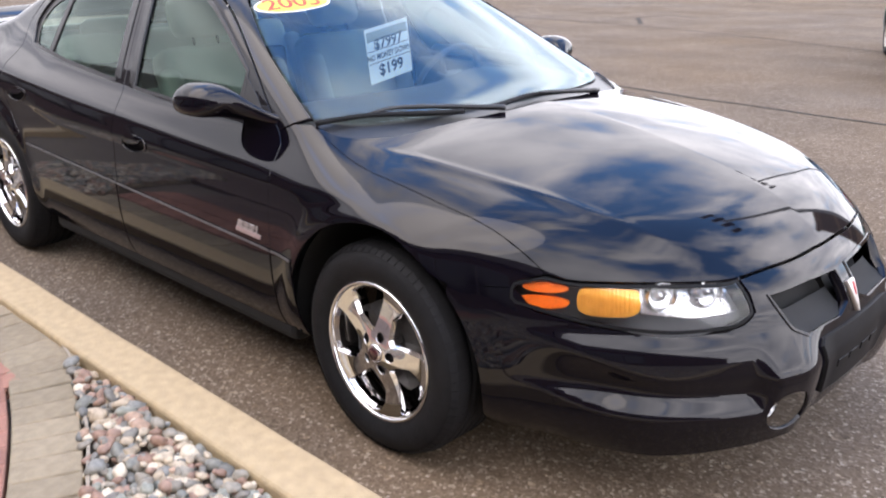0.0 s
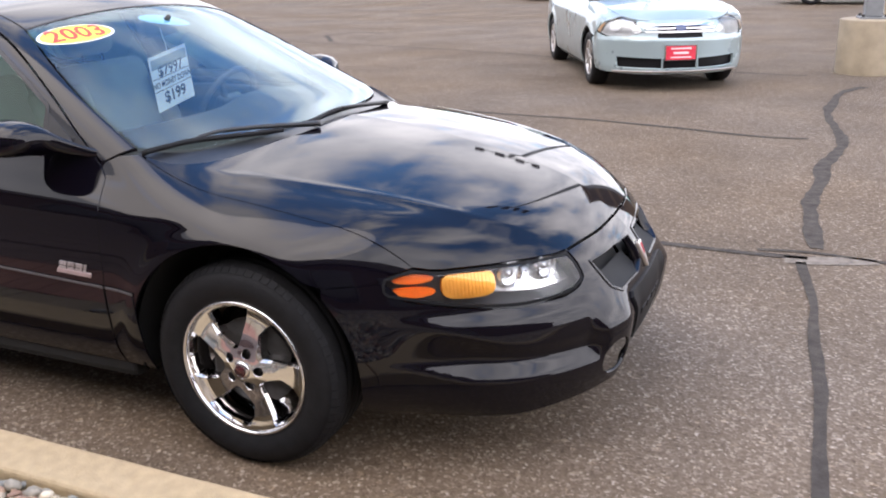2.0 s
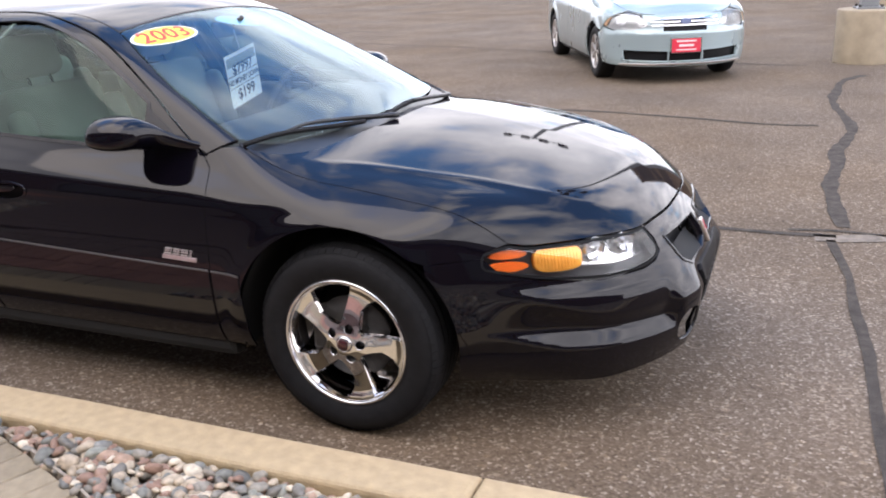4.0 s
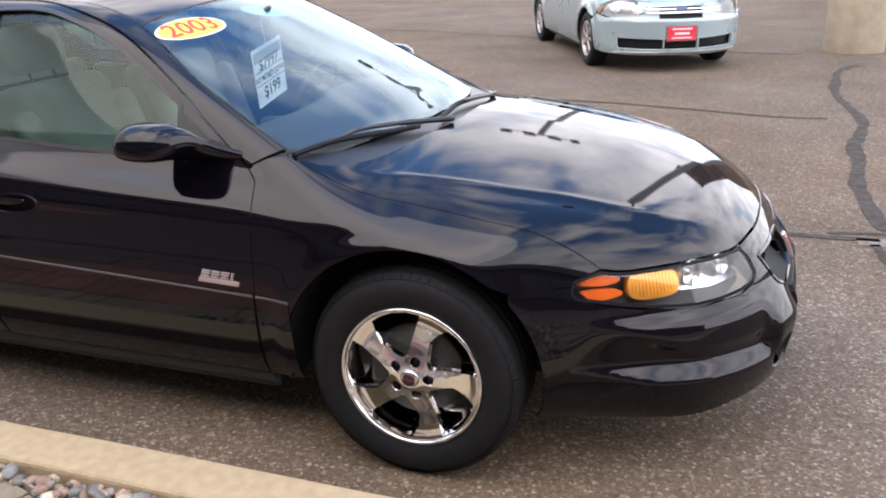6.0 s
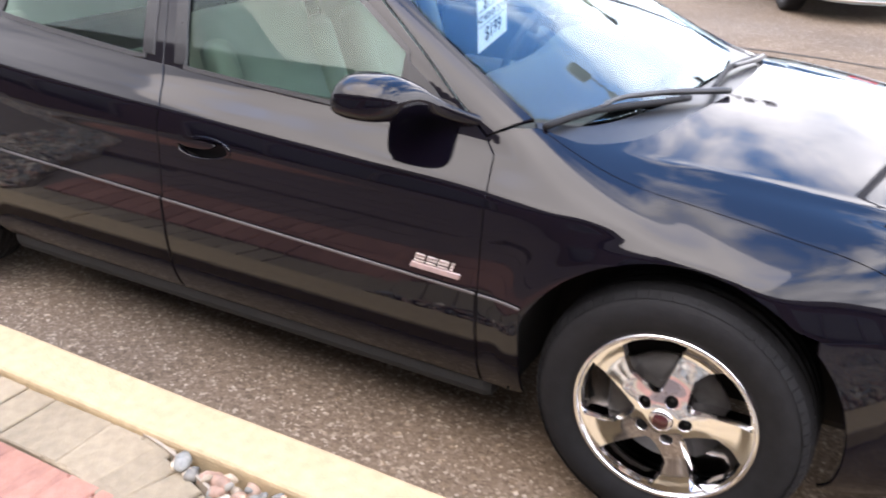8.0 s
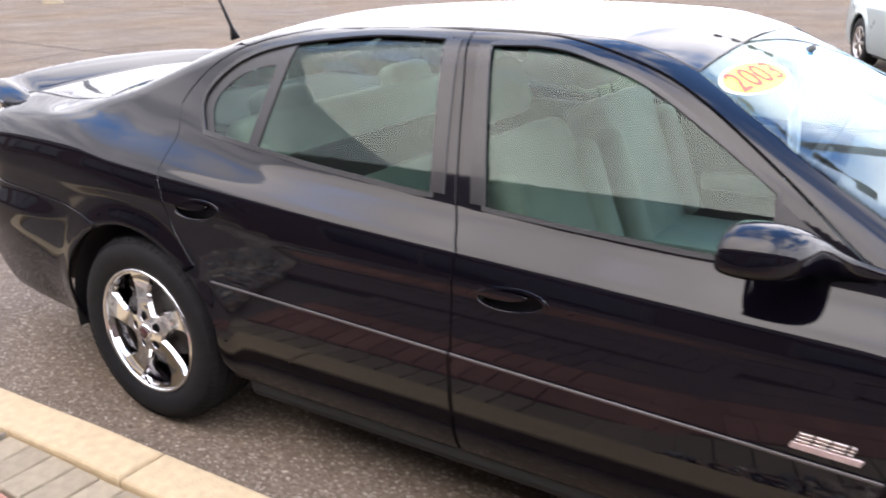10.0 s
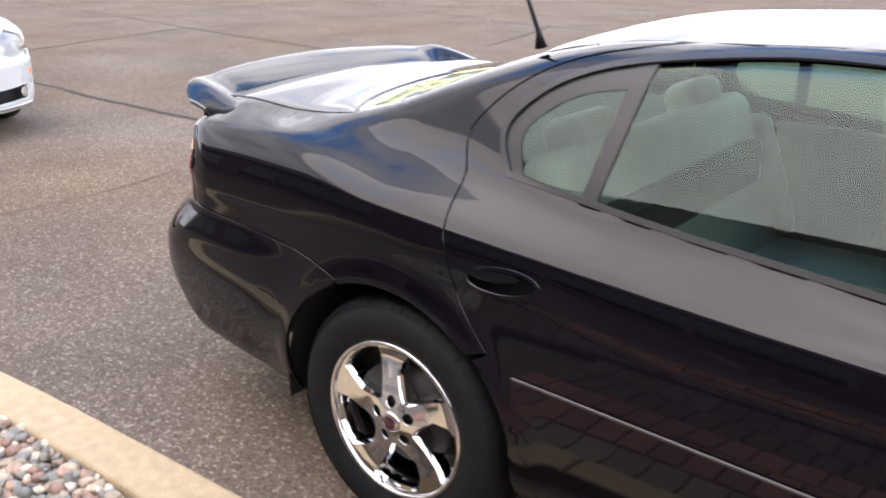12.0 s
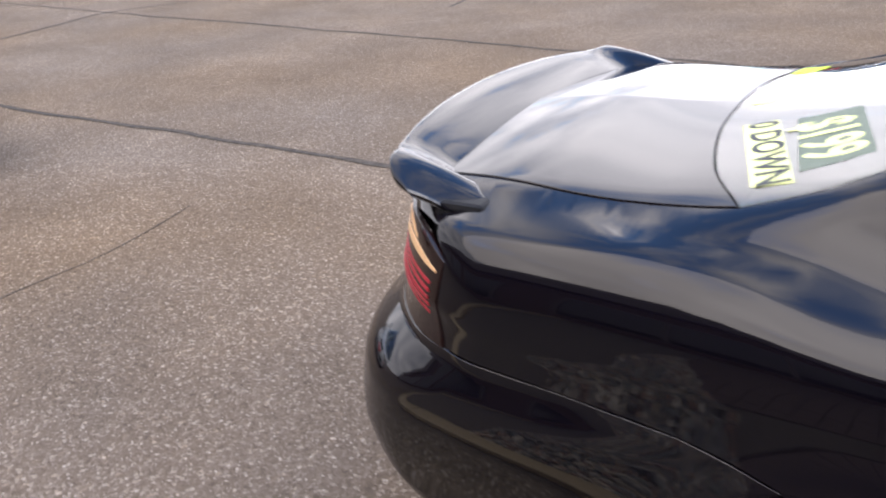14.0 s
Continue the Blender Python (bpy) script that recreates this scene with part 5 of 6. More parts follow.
FASCIA = mat("roof_fascia", (0.12, 0.10, 0.09), 0.7, vary=0.2, scale=3)
PAINTED_STEEL = mat("grey_pole_paint", (0.20, 0.21, 0.22), 0.45, 0.3, vary=0.15, scale=8)
BASE_CONC = mat("pole_base_concrete", (0.29, 0.24, 0.17), 0.9, vary=0.2, scale=6, bump=0.4, bscale=70)


def random_tint(m, spread=0.25):
    """Lets alike pieces differ a little in brightness."""
    nt = m.node_tree
    b = nt.nodes["Principled BSDF"]
    src = b.inputs["Base Color"].links[0].from_socket
    oi = nt.nodes.new("ShaderNodeObjectInfo")
    mr = nt.nodes.new("ShaderNodeMapRange")
    mr.inputs[3].default_value, mr.inputs[4].default_value = 1 - spread, 1 + spread
    hs = nt.nodes.new("ShaderNodeHueSaturation")
    nt.links.new(oi.outputs["Random"], mr.inputs[0])
    nt.links.new(mr.outputs[0], hs.inputs["Value"])
    nt.links.new(src, hs.inputs["Color"])
    nt.links.new(hs.outputs[0], b.inputs["Base Color"])


random_tint(PAVER_TAN, 0.14)
random_tint(PAVER_RED, 0.16)
random_tint(PAVER_BROWN, 0.16)

bm = bmesh.new()
bmesh.ops.create_grid(bm, x_segments=8, y_segments=8, size=300)
ground = tagged(part("ground", bm, ASPHALT), "worn grey asphalt of a car lot", "ground", kind="structure")


def ribbon(name, line, width, label, jitter=0.5, wob=0.02, seed=1, m=None):
    rng = random.Random(seed)
    pts = dense(line, 0.028, False, True)
    v, f = [], []
    for i, (x, y) in enumerate(pts):
        a, b = pts[max(0, i - 1)], pts[min(len(pts) - 1, i + 1)]
        d = Vector((b[0] - a[0], b[1] - a[1])).normalized()
        n = Vector((-d.y, d.x))
        o = wob * noise.noise(Vector((x * 1.3, y * 1.3, seed)))
        for s in (-1, 1):
            w = width / 2 * (1 + jitter * (0.9 * noise.noise(Vector((x * 2.2, y * 2.2, seed * 5 + s))) + 0.55 * noise.noise(Vector((x * 6, y * 6, seed * 7 + s)))))
            v.append((x + n.x * (o + s * w), y + n.y * (o + s * w), 0.004))
        if i:
            k = 2 * i
            f.append((k - 2, k, k + 1, k - 1))
    ob = mesh_ob(name, v, [t[::-1] for t in f], m or TAR, None, False)
    return tagged(ob, label, "crack seal", "tar seals", "structure")


LONG = "dark tar-sealed crack across the asphalt"
ribbon("tar_seal", [(-14, 2.62), (-10.2, 2.40), (-7.7, 2.31), (-5.9, 2.20), (-2.5, 2.0), (0.8, 1.80), (1.55, 1.80)], 0.062, LONG, 0.5, 0.05, 1)
ribbon("tar_seal", [(-30, 9.6), (-22.2, 8.37), (-14.5, 7.17), (-9.75, 6.56), (-5.5, 5.95), (-2.85, 5.52), (-0.7, 5.32), (0.8, 5.0), (1.45, 4.95)], 0.055, LONG, 0.5, 0.06, 2)
ribbon("tar_seal", [(-40, 20), (-26.9, 16.3), (-14.5, 12.9), (-10.5, 11.9), (-6.9, 11.6), (-3.1, 10.6), (-1.0, 9.6), (0.4, 9.1), (1.3, 9.0)], 0.06, LONG, 0.5, 0.08, 3)
ribbon("tar_seal", [(-13.5, 3.5), (-13.75, 4.3), (-14.15, 5.7), (-14.5, 7.2), (-14.0, 8.4)], 0.05, LONG, 0.5, 0.05, 4)
ribbon("tar_seal", [(-9.2, 8.6), (-9.5, 9.9), (-10.1, 12.0)], 0.06, LONG, 0.5, 0.05, 5)
ribbon("tar_seal", [(-7.2, 11.9), (-7.6, 12.5), (-8.0, 13.2), (-7.7, 13.9), (-7.0, 13.7)], 0.10, "hooked tar patch on the asphalt", 0.4, 0.05, 6)
ribbon("tar_seal", [(1.69, -1.10), (1.665, -0.6), (1.655, 0.0), (1.63, 0.5), (1.575, 1.2), (1.53, 1.70)], 0.045, "wide crooked tar seal along the lot", 0.45, 0.03, 7)
ribbon("tar_seal", [(1.58, 1.95), (1.54, 2.84), (1.56, 3.6), (1.60, 4.1), (1.70, 4.7), (1.72, 5.1), (1.62, 5.6), (1.58, 6.2), (1.62, 7.0), (1.70, 7.6), (1.95, 8.1)], 0.09, "wide crooked tar seal along the lot", 0.8, 0.05, 8)
ribbon("tar_seal", [(-6.52, -0.3), (-6.52, 0.08), (-6.51, 0.33), (-6.55, 0.70), (-6.64, 1.15)], 0.007, "thin crack in the asphalt", 0.6, 0.06, 9)
ribbon("tar_seal", [(1.30, 1.84), (1.55, 1.86), (1.9, 1.80), (2.6, 1.74), (4.5, 1.6)], 0.035, LONG, 0.7, 0.05, 10)
ribbon("tar_seal", [(-23.2, 8.5), (-24.0, 10.5), (-24.9, 13.5)], 0.07, LONG, 0.5, 0.06, 11)
ribbon("tar_seal", [(-25.8, 9.6), (-27.6, 12.3), (-29.0, 15.0)], 0.08, LONG, 0.5, 0.06, 12)
ribbon("tar_seal", [(-25.5, 17.4), (-19.0, 15.9), (-17.0, 15.7)], 0.08, LONG, 0.5, 0.06, 13)
ribbon("pale_smear", [(1.44, 1.73), (1.55, 1.74), (1.70, 1.77), (1.88, 1.82)], 0.11, "pale worn smear on the asphalt beside a sealed crack", 0.6, 0.03, 14, PALESMEAR)


# kerb of cast lengths
def kerb_piece(length):
    bm = box_bm(0, length, -0.0875, 0.0875, -0.08, 0.122)
    es = [e for e in bm.edges if all(v.co.z > 0.1 for v in e.verts)]
    bmesh.ops.bevel(bm, geom=es, offset=0.018, segments=3, affect="EDGES", profile=0.5)
    bmesh.ops.subdivide_edges(bm, edges=[e for e in bm.edges if abs(e.verts[0].co.x - e.verts[1].co.x) > 0.5], cuts=24)
    for v in bm.verts:
        k = noise.noise(v.co * 1.2) * 0.003 + noise.noise(v.co * 14.0) * 0.0012
        if v.co.z > 0.05 and 0.01 < v.co.x < length - 0.01:
            v.co += Vector((0, k, k * 0.8))
    return bm


kerb = new("kerb")
tagged(kerb, "sandy beige concrete kerb along a stone bed", "kerb", kind="structure")
KX = [-2.47, 0.577, 3.62, 6.67]
me = None
for x in KX:
    if me is None:
        o = part("kerb_stone", kerb_piece(3.042), CONCRETE, kerb, smooth=False)
        me = o.data
    else:
        o = new("kerb_stone", me)
        o.parent = kerb
    o.location = (x, -1.252, 0)

short = part("kerb_stone", kerb_piece(1.972), CONCRETE, kerb, smooth=False)
for v in short.data.vertices:       # the kerb bends away a little before its corner
    v.co.y -= 0.06 * ((1.972 - v.co.x) / 1.972) ** 2
short.location = (-4.45, -1.252, 0)


def kerb_return():
    """Curved kerb length that turns away from the lot, and the straight beyond it."""
    bm = kerb_piece(5.45)
    bmesh.ops.subdivide_edges(bm, edges=[e for e in bm.edges if 0.05 < abs(e.verts[0].co.x - e.verts[1].co.x)], cuts=1)
    R = 1.5
    turn = R * math.pi / 2
    for v in bm.verts:
        q = v.co.x
        a = min(q, turn) / R
        x, y = -4.455 - R * math.sin(a), -1.312 - R + R * math.cos(a)
        nx, ny = -math.sin(a), math.cos(a)
        if q > turn:
            y -= q - turn
        v.co = (x + nx * v.co.y, y + ny * v.co.y, v.co.z)
    bmesh.ops.reverse_faces(bm, faces=bm.faces)
    bmesh.ops.recalc_face_normals(bm, faces=bm.faces)
    part("kerb_stone", bm, CONCRETE, kerb, "curved kerb stone")


kerb_return()

# walk and bed behind the kerb
EDGE = [(-14.0, -1.335), (-2.2, -1.335), (-1.55, -1.335), (-1.25, -1.352), (-0.94, -1.440), (-0.63, -1.553), (-0.29, -1.705), (0.1, -1.93), (0.5, -2.25), (0.8, -2.65), (1.0, -3.2), (1.1, -4.2), (1.1, -5.8)]
EDGE_L = [(-3.05, -1.335), (-3.10, -1.50), (-3.25, -1.80), (-3.5, -2.3), (-3.9, -3.2), (-4.2, -4.6), (-4.3, -5.8)]
bm = bmesh.new()
BED = [(9.7, -1.31), *[(-4.455 - 1.42 * math.sin(a), -2.722 + 1.412 * math.cos(a)) for a in np.linspace(0, math.pi / 2, 14)], (-5.875, -5.9), (9.7, -5.9)]
bed_face = bm.faces.new([bm.verts.new((x, y, 0.045)) for x, y in BED])
bmesh.ops.recalc_face_normals(bm, faces=bm.faces)
if bed_face.normal.z < 0:
    bmesh.ops.reverse_faces(bm, faces=bm.faces)
base = tagged(part("bed_soil", bm, SAND), "dark sandy soil under stones and pavers", "ground", kind="structure")
edge_pts = [p for p in dense(EDGE, 0.03, False, True) if p[0] > -3.06]
walk_loop = edge_pts + [(x, y) for x, y in dense(EDGE_L, 0.06, False, True)[::-1]]


def edging(line):
    v, f = [], []
    for i, (x, y) in enumerate(line):
        a, b = line[max(0, i - 1)], line[min(len(line) - 1, i + 1)]
        d = Vector((b[0] - a[0], b[1] - a[1])).normalized()
        n = Vector((-d.y, d.x))
        h = 0.103 + 0.006 * noise.noise(Vector((x * 4, y * 4, 0)))
        k = 0.004 * noise.noise(Vector((x * 6, y * 6, 3)))
        for s, z in ((-1, 0.03), (-1, h), (1, h), (1, 0.03)):
            v.append((x + n.x * (k + s * 0.0045), y + n.y * (k + s * 0.0045), z))
        if i:
            q = 4 * i
            f += [(q - 4 + j, q + j, q + j + 1, q - 3 + j) for j in range(3)]
    return tagged(mesh_ob("edging", v, [t[::-1] for t in f], EDGING, None, False), "thin brown edging strip between pavers and stones", "edging", kind="structure")


edging([(x, y + 0.012) for x, y in edge_pts])
edging([(x - 0.012, y) for x, y in dense(EDGE_L, 0.06, False, True)])

paving = new("paving")
tagged(paving, "walk of tan border pavers and red inner pavers", "paving", kind="structure")


def paver_mesh(name, w, d, m):
    bm = box_bm(-w / 2, w / 2, -d / 2, d / 2, -0.05, 0.0)
    es = [e for e in bm.edges if all(v.co.z > -0.01 for v in e.verts)]
    bmesh.ops.bevel(bm, geom=es, offset=0.004, segments=1, affect="EDGES")
    mesh = bpy.data.meshes.new(name)
    bm.to_mesh(mesh)
    bm.free()
    mesh.materials.append(m)
    return mesh


def lay_pavers():
    rng = random.Random(5)
    tan, red, dark = [paver_mesh("paver", w, d, m) for w, d, m in ((0.112, 0.196, PAVER_TAN), (0.100, 0.200, PAVER_RED), (0.100, 0.200, PAVER_BROWN))]
    line = [Vector(p) for p in edge_pts if p[1] > -4.5]
    acc = [0.0]
    for a, b in zip(line, line[1:]):
        acc.append(acc[-1] + (b - a).length)

    def at(s):
        i = min(max(int(np.searchsorted(acc, s)) - 1, 0), len(line) - 2)
        t = (s - acc[i]) / max(acc[i + 1] - acc[i], 1e-6)
        p = line[i].lerp(line[i + 1], t)
        j0, j1 = max(0, i - 3), min(len(line) - 1, i + 4)
        d = (line[j1] - line[j0]).normalized()
        return p, d
    count = 0
    for row, (off, step_, mesh) in enumerate(((0.103, 0.1185, tan), (0.312, 0.106, red), (0.518, 0.106, red), (0.724, 0.106, dark), (0.930, 0.106, dark))):
        s = 0.06 + 0.03 * row
        while s < acc[-1] - 0.05:
            p, d = at(s)
            n = Vector((d.y, -d.x))
            c = p + n * off
            s += step_
            if c.y < -3.6 or count > 290 or not inside(walk_loop, np.array([(c.x, c.y)]))[0]:
                continue
            o = new("paver", mesh)
            o.parent = paving
            o.matrix_basis = pose(c.x, c.y, 0.093 + rng.uniform(-0.002, 0.002), rng.uniform(-0.6, 0.6), rng.uniform(-0.6, 0.6), math.degrees(math.atan2(d.y, d.x)) + rng.uniform(-0.6, 0.6))
            count += 1


# rest of the walk, farther from the car, as one slab of laid bricks
def far_paving():
    v, f = [], []
    x0 = -4.3
    for i in range(54):
        for j in range(17):
            x, y = x0 + i * 0.106, -2.30 - j * 0.21
            if not inside(walk_loop, np.array([(x, y)]))[0]:
                continue
            dd = min((x - a) ** 2 + (y - b) ** 2 for a, b in edge_pts[::4])
            if dd < 1.10 ** 2:
                continue
            k = len(v)
            for z in (0.05, 0.092):
                v += [(x - 0.05, y - 0.1, z), (x + 0.05, y - 0.1, z), (x + 0.05, y + 0.1, z), (x - 0.05, y + 0.1, z)]
            f += [(k + 4, k + 5, k + 6, k + 7), (k, k + 1, k + 5, k + 4), (k + 1, k + 2, k + 6, k + 5), (k + 2, k + 3, k + 7, k + 6), (k + 3, k, k + 4, k + 7)]
    return tagged(mesh_ob("inner_paving", v, f, PAVER_BROWN, None, False), "brown pavers of the inner walk", "paving", kind="stuff")


far_paving()

# river stones
STONE = bpy.data.materials.new("river_stone")


def stone_nodes():
    STONE.use_nodes = True
    nt = STONE.node_tree
    N, L = nt.nodes.new, nt.links.new
    b = nt.nodes["Principled BSDF"]
    g = N("ShaderNodeNewGeometry")
    r = N("ShaderNodeValToRGB")
    r.color_ramp.interpolation = "CONSTANT"
    cols = [(0.172, 0.156, 0.130), (0.215, 0.196, 0.162), (0.361, 0.288, 0.198), (0.258, 0.156, 0.108), (0.387, 0.256, 0.176), (0.146, 0.140, 0.122), (0.473, 0.384, 0.274), (0.275, 0.244, 0.194), (0.310, 0.196, 0.140), (0.568, 0.480, 0.353), (0.232, 0.200, 0.155), (0.413, 0.328, 0.230), (0.181, 0.176, 0.148), (0.619, 0.528, 0.396), (0.258, 0.256, 0.209), (0.224, 0.216, 0.191)]
    e = r.color_ramp.elements
    e[0].position, e[0].color = 0, (*cols[0], 1)
    e[1].position, e[1].color = 1 / len(cols), (*cols[1], 1)
    for i, c in enumerate(cols[2:], 2):
        k = e.new(i / len(cols))
        k.color = (*c, 1)
    L(g.outputs["Random Per Island"], r.inputs[0])
    tc = N("ShaderNodeTexCoord")
    n = N("ShaderNodeTexNoise")
    n.inputs["Scale"].default_value, n.inputs["Detail"].default_value = 60, 6
    L(tc.outputs["Object"], n.inputs["Vector"])
    mr = N("ShaderNodeMapRange")
    mr.inputs[1].default_value, mr.inputs[2].default_value, mr.inputs[3].default_value, mr.inputs[4].default_value = 0.3, 0.7, 0.75, 1.25
    L(n.outputs[0], mr.inputs[0])
    hs = N("ShaderNodeHueSaturation")
    L(r.outputs[0], hs.inputs["Color"]); L(mr.outputs[0], hs.inputs["Value"])
    L(hs.outputs[0], b.inputs["Base Color"])
    b.inputs["Roughness"].default_value = 0.6
    bp = N("ShaderNodeBump")
    bp.inputs["Strength"].default_value, bp.inputs["Distance"].default_value = 0.3, 0.004
    L(n.outputs[0], bp.inputs["Height"]); L(bp.outputs[0], b.inputs["Normal"])


stone_nodes()


def stones(name, spots, seed, fine=2):
    rng = random.Random(seed)
    bm = bmesh.new()
    bmesh.ops.create_icosphere(bm, subdivisions=fine, radius=1)
    bv = np.array([v.co[:] for v in bm.verts])
    bf = np.array([[v.index for v in f.verts] for f in bm.faces])
    bm.free()
    V, F = [], []
    for x, y, z, r in spots:
        nv = bv.copy()
        ph = rng.uniform(0, 99)
        lump = np.array([1 + 0.32 * noise.noise(Vector(p) * 1.25 + Vector((ph, 0, 0))) for p in bv])
        nv = nv * lump[:, None]
        for _ in range(5):      # broken faces
            a = Vector((rng.gauss(0, 1), rng.gauss(0, 1), rng.gauss(0, 1))).normalized()
            over = np.maximum(nv @ np.array(a) - rng.uniform(0.55, 0.8), 0)
            nv = nv - 0.85 * over[:, None] * np.array(a)
        nv = nv * (r * rng.uniform(1.0, 1.5), r * rng.uniform(0.75, 1.1), r * rng.uniform(0.55, 0.85))
        m = np.array(Euler((rng.uniform(-0.45, 0.45), rng.uniform(-0.45, 0.45), rng.uniform(0, 6.28))).to_matrix())
        nv = nv @ m.T + (x, y, z)
        F.append(bf + len(V) * len(bv))
        V.append(nv)
    return mesh_ob(name, np.concatenate(V), np.concatenate(F), STONE, None, True)


def lay_stones():
    rng = random.Random(11)
    near, other = [], []
    loop = np.array(walk_loop)
    for region, n in (((-1.25, 2.9, -2.7, -1.33), 13500), ((-4.1, -3.02, -3.6, -1.33), 6500)):
        x0, x1, y0, y1 = region
        q = np.array([(rng.uniform(x0, x1), rng.uniform(y0, y1)) for _ in range(n)])
        ok = ~inside(loop, q) & inside([(x, y) for x, y in BED], q)
        for x, y in q[ok]:
            dk = -1.345 - y
            r = rng.choice((0.012, 0.014, 0.016, 0.018, 0.020, 0.023, 0.027))
            de = min((x - a) ** 2 + (y - b) ** 2 for a, b in edge_pts[::6]) ** 0.5
            if de < r + 0.012 or dk < r * 0.8 or (x < -4.455 and math.hypot(x + 4.455, y + 2.722) > 1.39 - r):
                continue
            near.append((x, y, 0.078 + rng.uniform(0.0, 0.034), r))
    for region, n in (((-1.4, 9.6, -5.85, -1.33), 17000), ((-4.1, -2.9, -5.85, -3.5), 1000)):
        x0, x1, y0, y1 = region
        q = np.array([(rng.uniform(x0, x1), rng.uniform(y0, y1)) for _ in range(n)])
        ok = ~inside(loop, q) & inside([(x, y) for x, y in BED], q)
        for x, y in q[ok]:
            if (-1.25 < x < 2.88 and y > -2.68) or (x < -3.0 and y > -3.58):
                continue
            de = min((x - a) ** 2 + (y - b) ** 2 for a, b in walk_loop[::4]) ** 0.5
            if de < 0.05 or -1.315 - y < 0.04 or (x < -4.455 and y > -2.722 and math.hypot(x + 4.455, y + 2.722) > 1.34) or x < -5.82:
                continue
            other.append((x, y, 0.066 + rng.uniform(0.0, 0.028), rng.choice((0.028, 0.034, 0.042))))
    tagged(stones("river_stones", other, 4, 1), "mixed river stones of the bed towards the showroom", "gravel", kind="stuff")
    return tagged(stones("river_stones", near, 3), "mixed grey, pink and white river stones in the bed", "gravel", kind="stuff")


lay_stones()


# ---- other cars ----
def compact_field(p):
    x, y, z = p[..., 0], p[..., 1], p[..., 2]
    ay = np.abs(y)
    zs = 0.80 + 0.03 * step(0.3, -2.0, x)
    u = (z - zs) / 0.03
    roll = 0.03 * np.where(u > 30, u, np.log1p(np.exp(np.minimum(u, 30))))
    w = c_plan(x) - c_low(z) - 0.55 * roll
    for cx in (0.0, -2.61):
        w = w + 0.014 * np.exp(-((np.hypot(x - cx, z - 0.32) - 0.37) / 0.05) ** 2)
    lo = smax(ay - w, x - (c_nose(z) - 0.62 * ay ** 2.7), 0.08)
    lo = smax(lo, -x - (c_tail(z) - 0.42 * ay ** 2.6), 0.08)
    lo = smax(lo, z - (c_deck(x) - 0.10 * ay ** 2), 0.09)
    lo = smax(lo, 0.17 - z, 0.03)
    s = z - 0.95
    up = smax(ay - (0.775 - 0.42 * s - 0.2 * s * s), z - (c_roof(x) - 0.13 * ay ** 2), 0.08)
    up = smax(up, (x + 0.05 + (z - 0.95) * 1.75 + 0.4 * ay ** 2) * 0.5, 0.03)
    up = smax(up, (-x - 2.70 - (1.36 - z) * 1.75 + 0.3 * ay ** 2) * 0.5, 0.04)
    up = smax(up, 0.85 - z, 0.02)
    return smin(lo, up, 0.03)


c_plan = curve((-3.7, 0.70), (-3.3, 0.82), (-2.6, 0.855), (0.0, 0.86), (0.4, 0.85), (0.9, 0.78))
c_low = curve((0.1, 0.10), (0.2, 0.05), (0.32, 0.015), (0.5, 0.0), (0.8, 0.006), (1.1, 0.02))
c_nose = curve((0.1, 0.80), (0.20, 0.88), (0.30, 0.905), (0.42, 0.90), (0.56, 0.90), (0.62, 0.875), (0.72, 0.85), (0.80, 0.79), (0.9, 0.65))
c_tail = curve((0.1, 3.35), (0.25, 3.48), (0.45, 3.55), (0.65, 3.55), (0.75, 3.50), (1.05, 3.44), (1.2, 3.40))
c_deck = curve((-3.6, 1.00), (-3.4, 1.06), (-2.9, 1.09), (-1.5, 1.02), (-0.2, 1.0), (0.2, 0.965), (0.55, 0.895), (0.75, 0.82), (0.9, 0.70))
c_roof = curve((-3.2, 1.28), (-2.6, 1.41), (-1.8, 1.475), (-1.2, 1.465), (-0.8, 1.41), (-0.5, 1.30))


def small_wheel(parent, spot, turn):
    w = new("wheel")
    w.parent = parent
    v, f = revolve([(0.195, 0.015), (0.21, -0.004), (0.245, -0.010), (0.285, -0.006), (0.305, 0.008), (0.315, 0.03), (0.317, 0.17), (0.30, 0.195), (0.2, 0.19)], 48)
    mesh_ob("tyre", v, f, RUBBER, w)
    v, f = revolve([(0.175, 0.03), (0.190, 0.0), (0.203, -0.004), (0.205, 0.01)], 40)
    mesh_ob("rim_lip", v, f, SILVER, w)
    for k in range(7):
        a = 2 * math.pi * k / 7
        bm = box_bm(0.03, 0.185, 0.004, 0.022, -0.018, 0.018, 0.005)
        bmesh.ops.rotate(bm, cent=(0, 0, 0), matrix=Matrix.Rotation(a, 3, "Y"), verts=bm.verts)
        part("spoke", bm, SILVER, w)
    v, f = revolve([(0.0, -0.002), (0.03, 0.0), (0.04, 0.012)], 20)
    mesh_ob("hub_cap", v, f, SILVER, w)
    v, f = revolve([(0.0, 0.06), (0.185, 0.05), (0.19, 0.03)], 32)
    mesh_ob("brake_disc", v, f, DARK, w)
    w.matrix_basis = pose(*spot, 0, 0, turn)


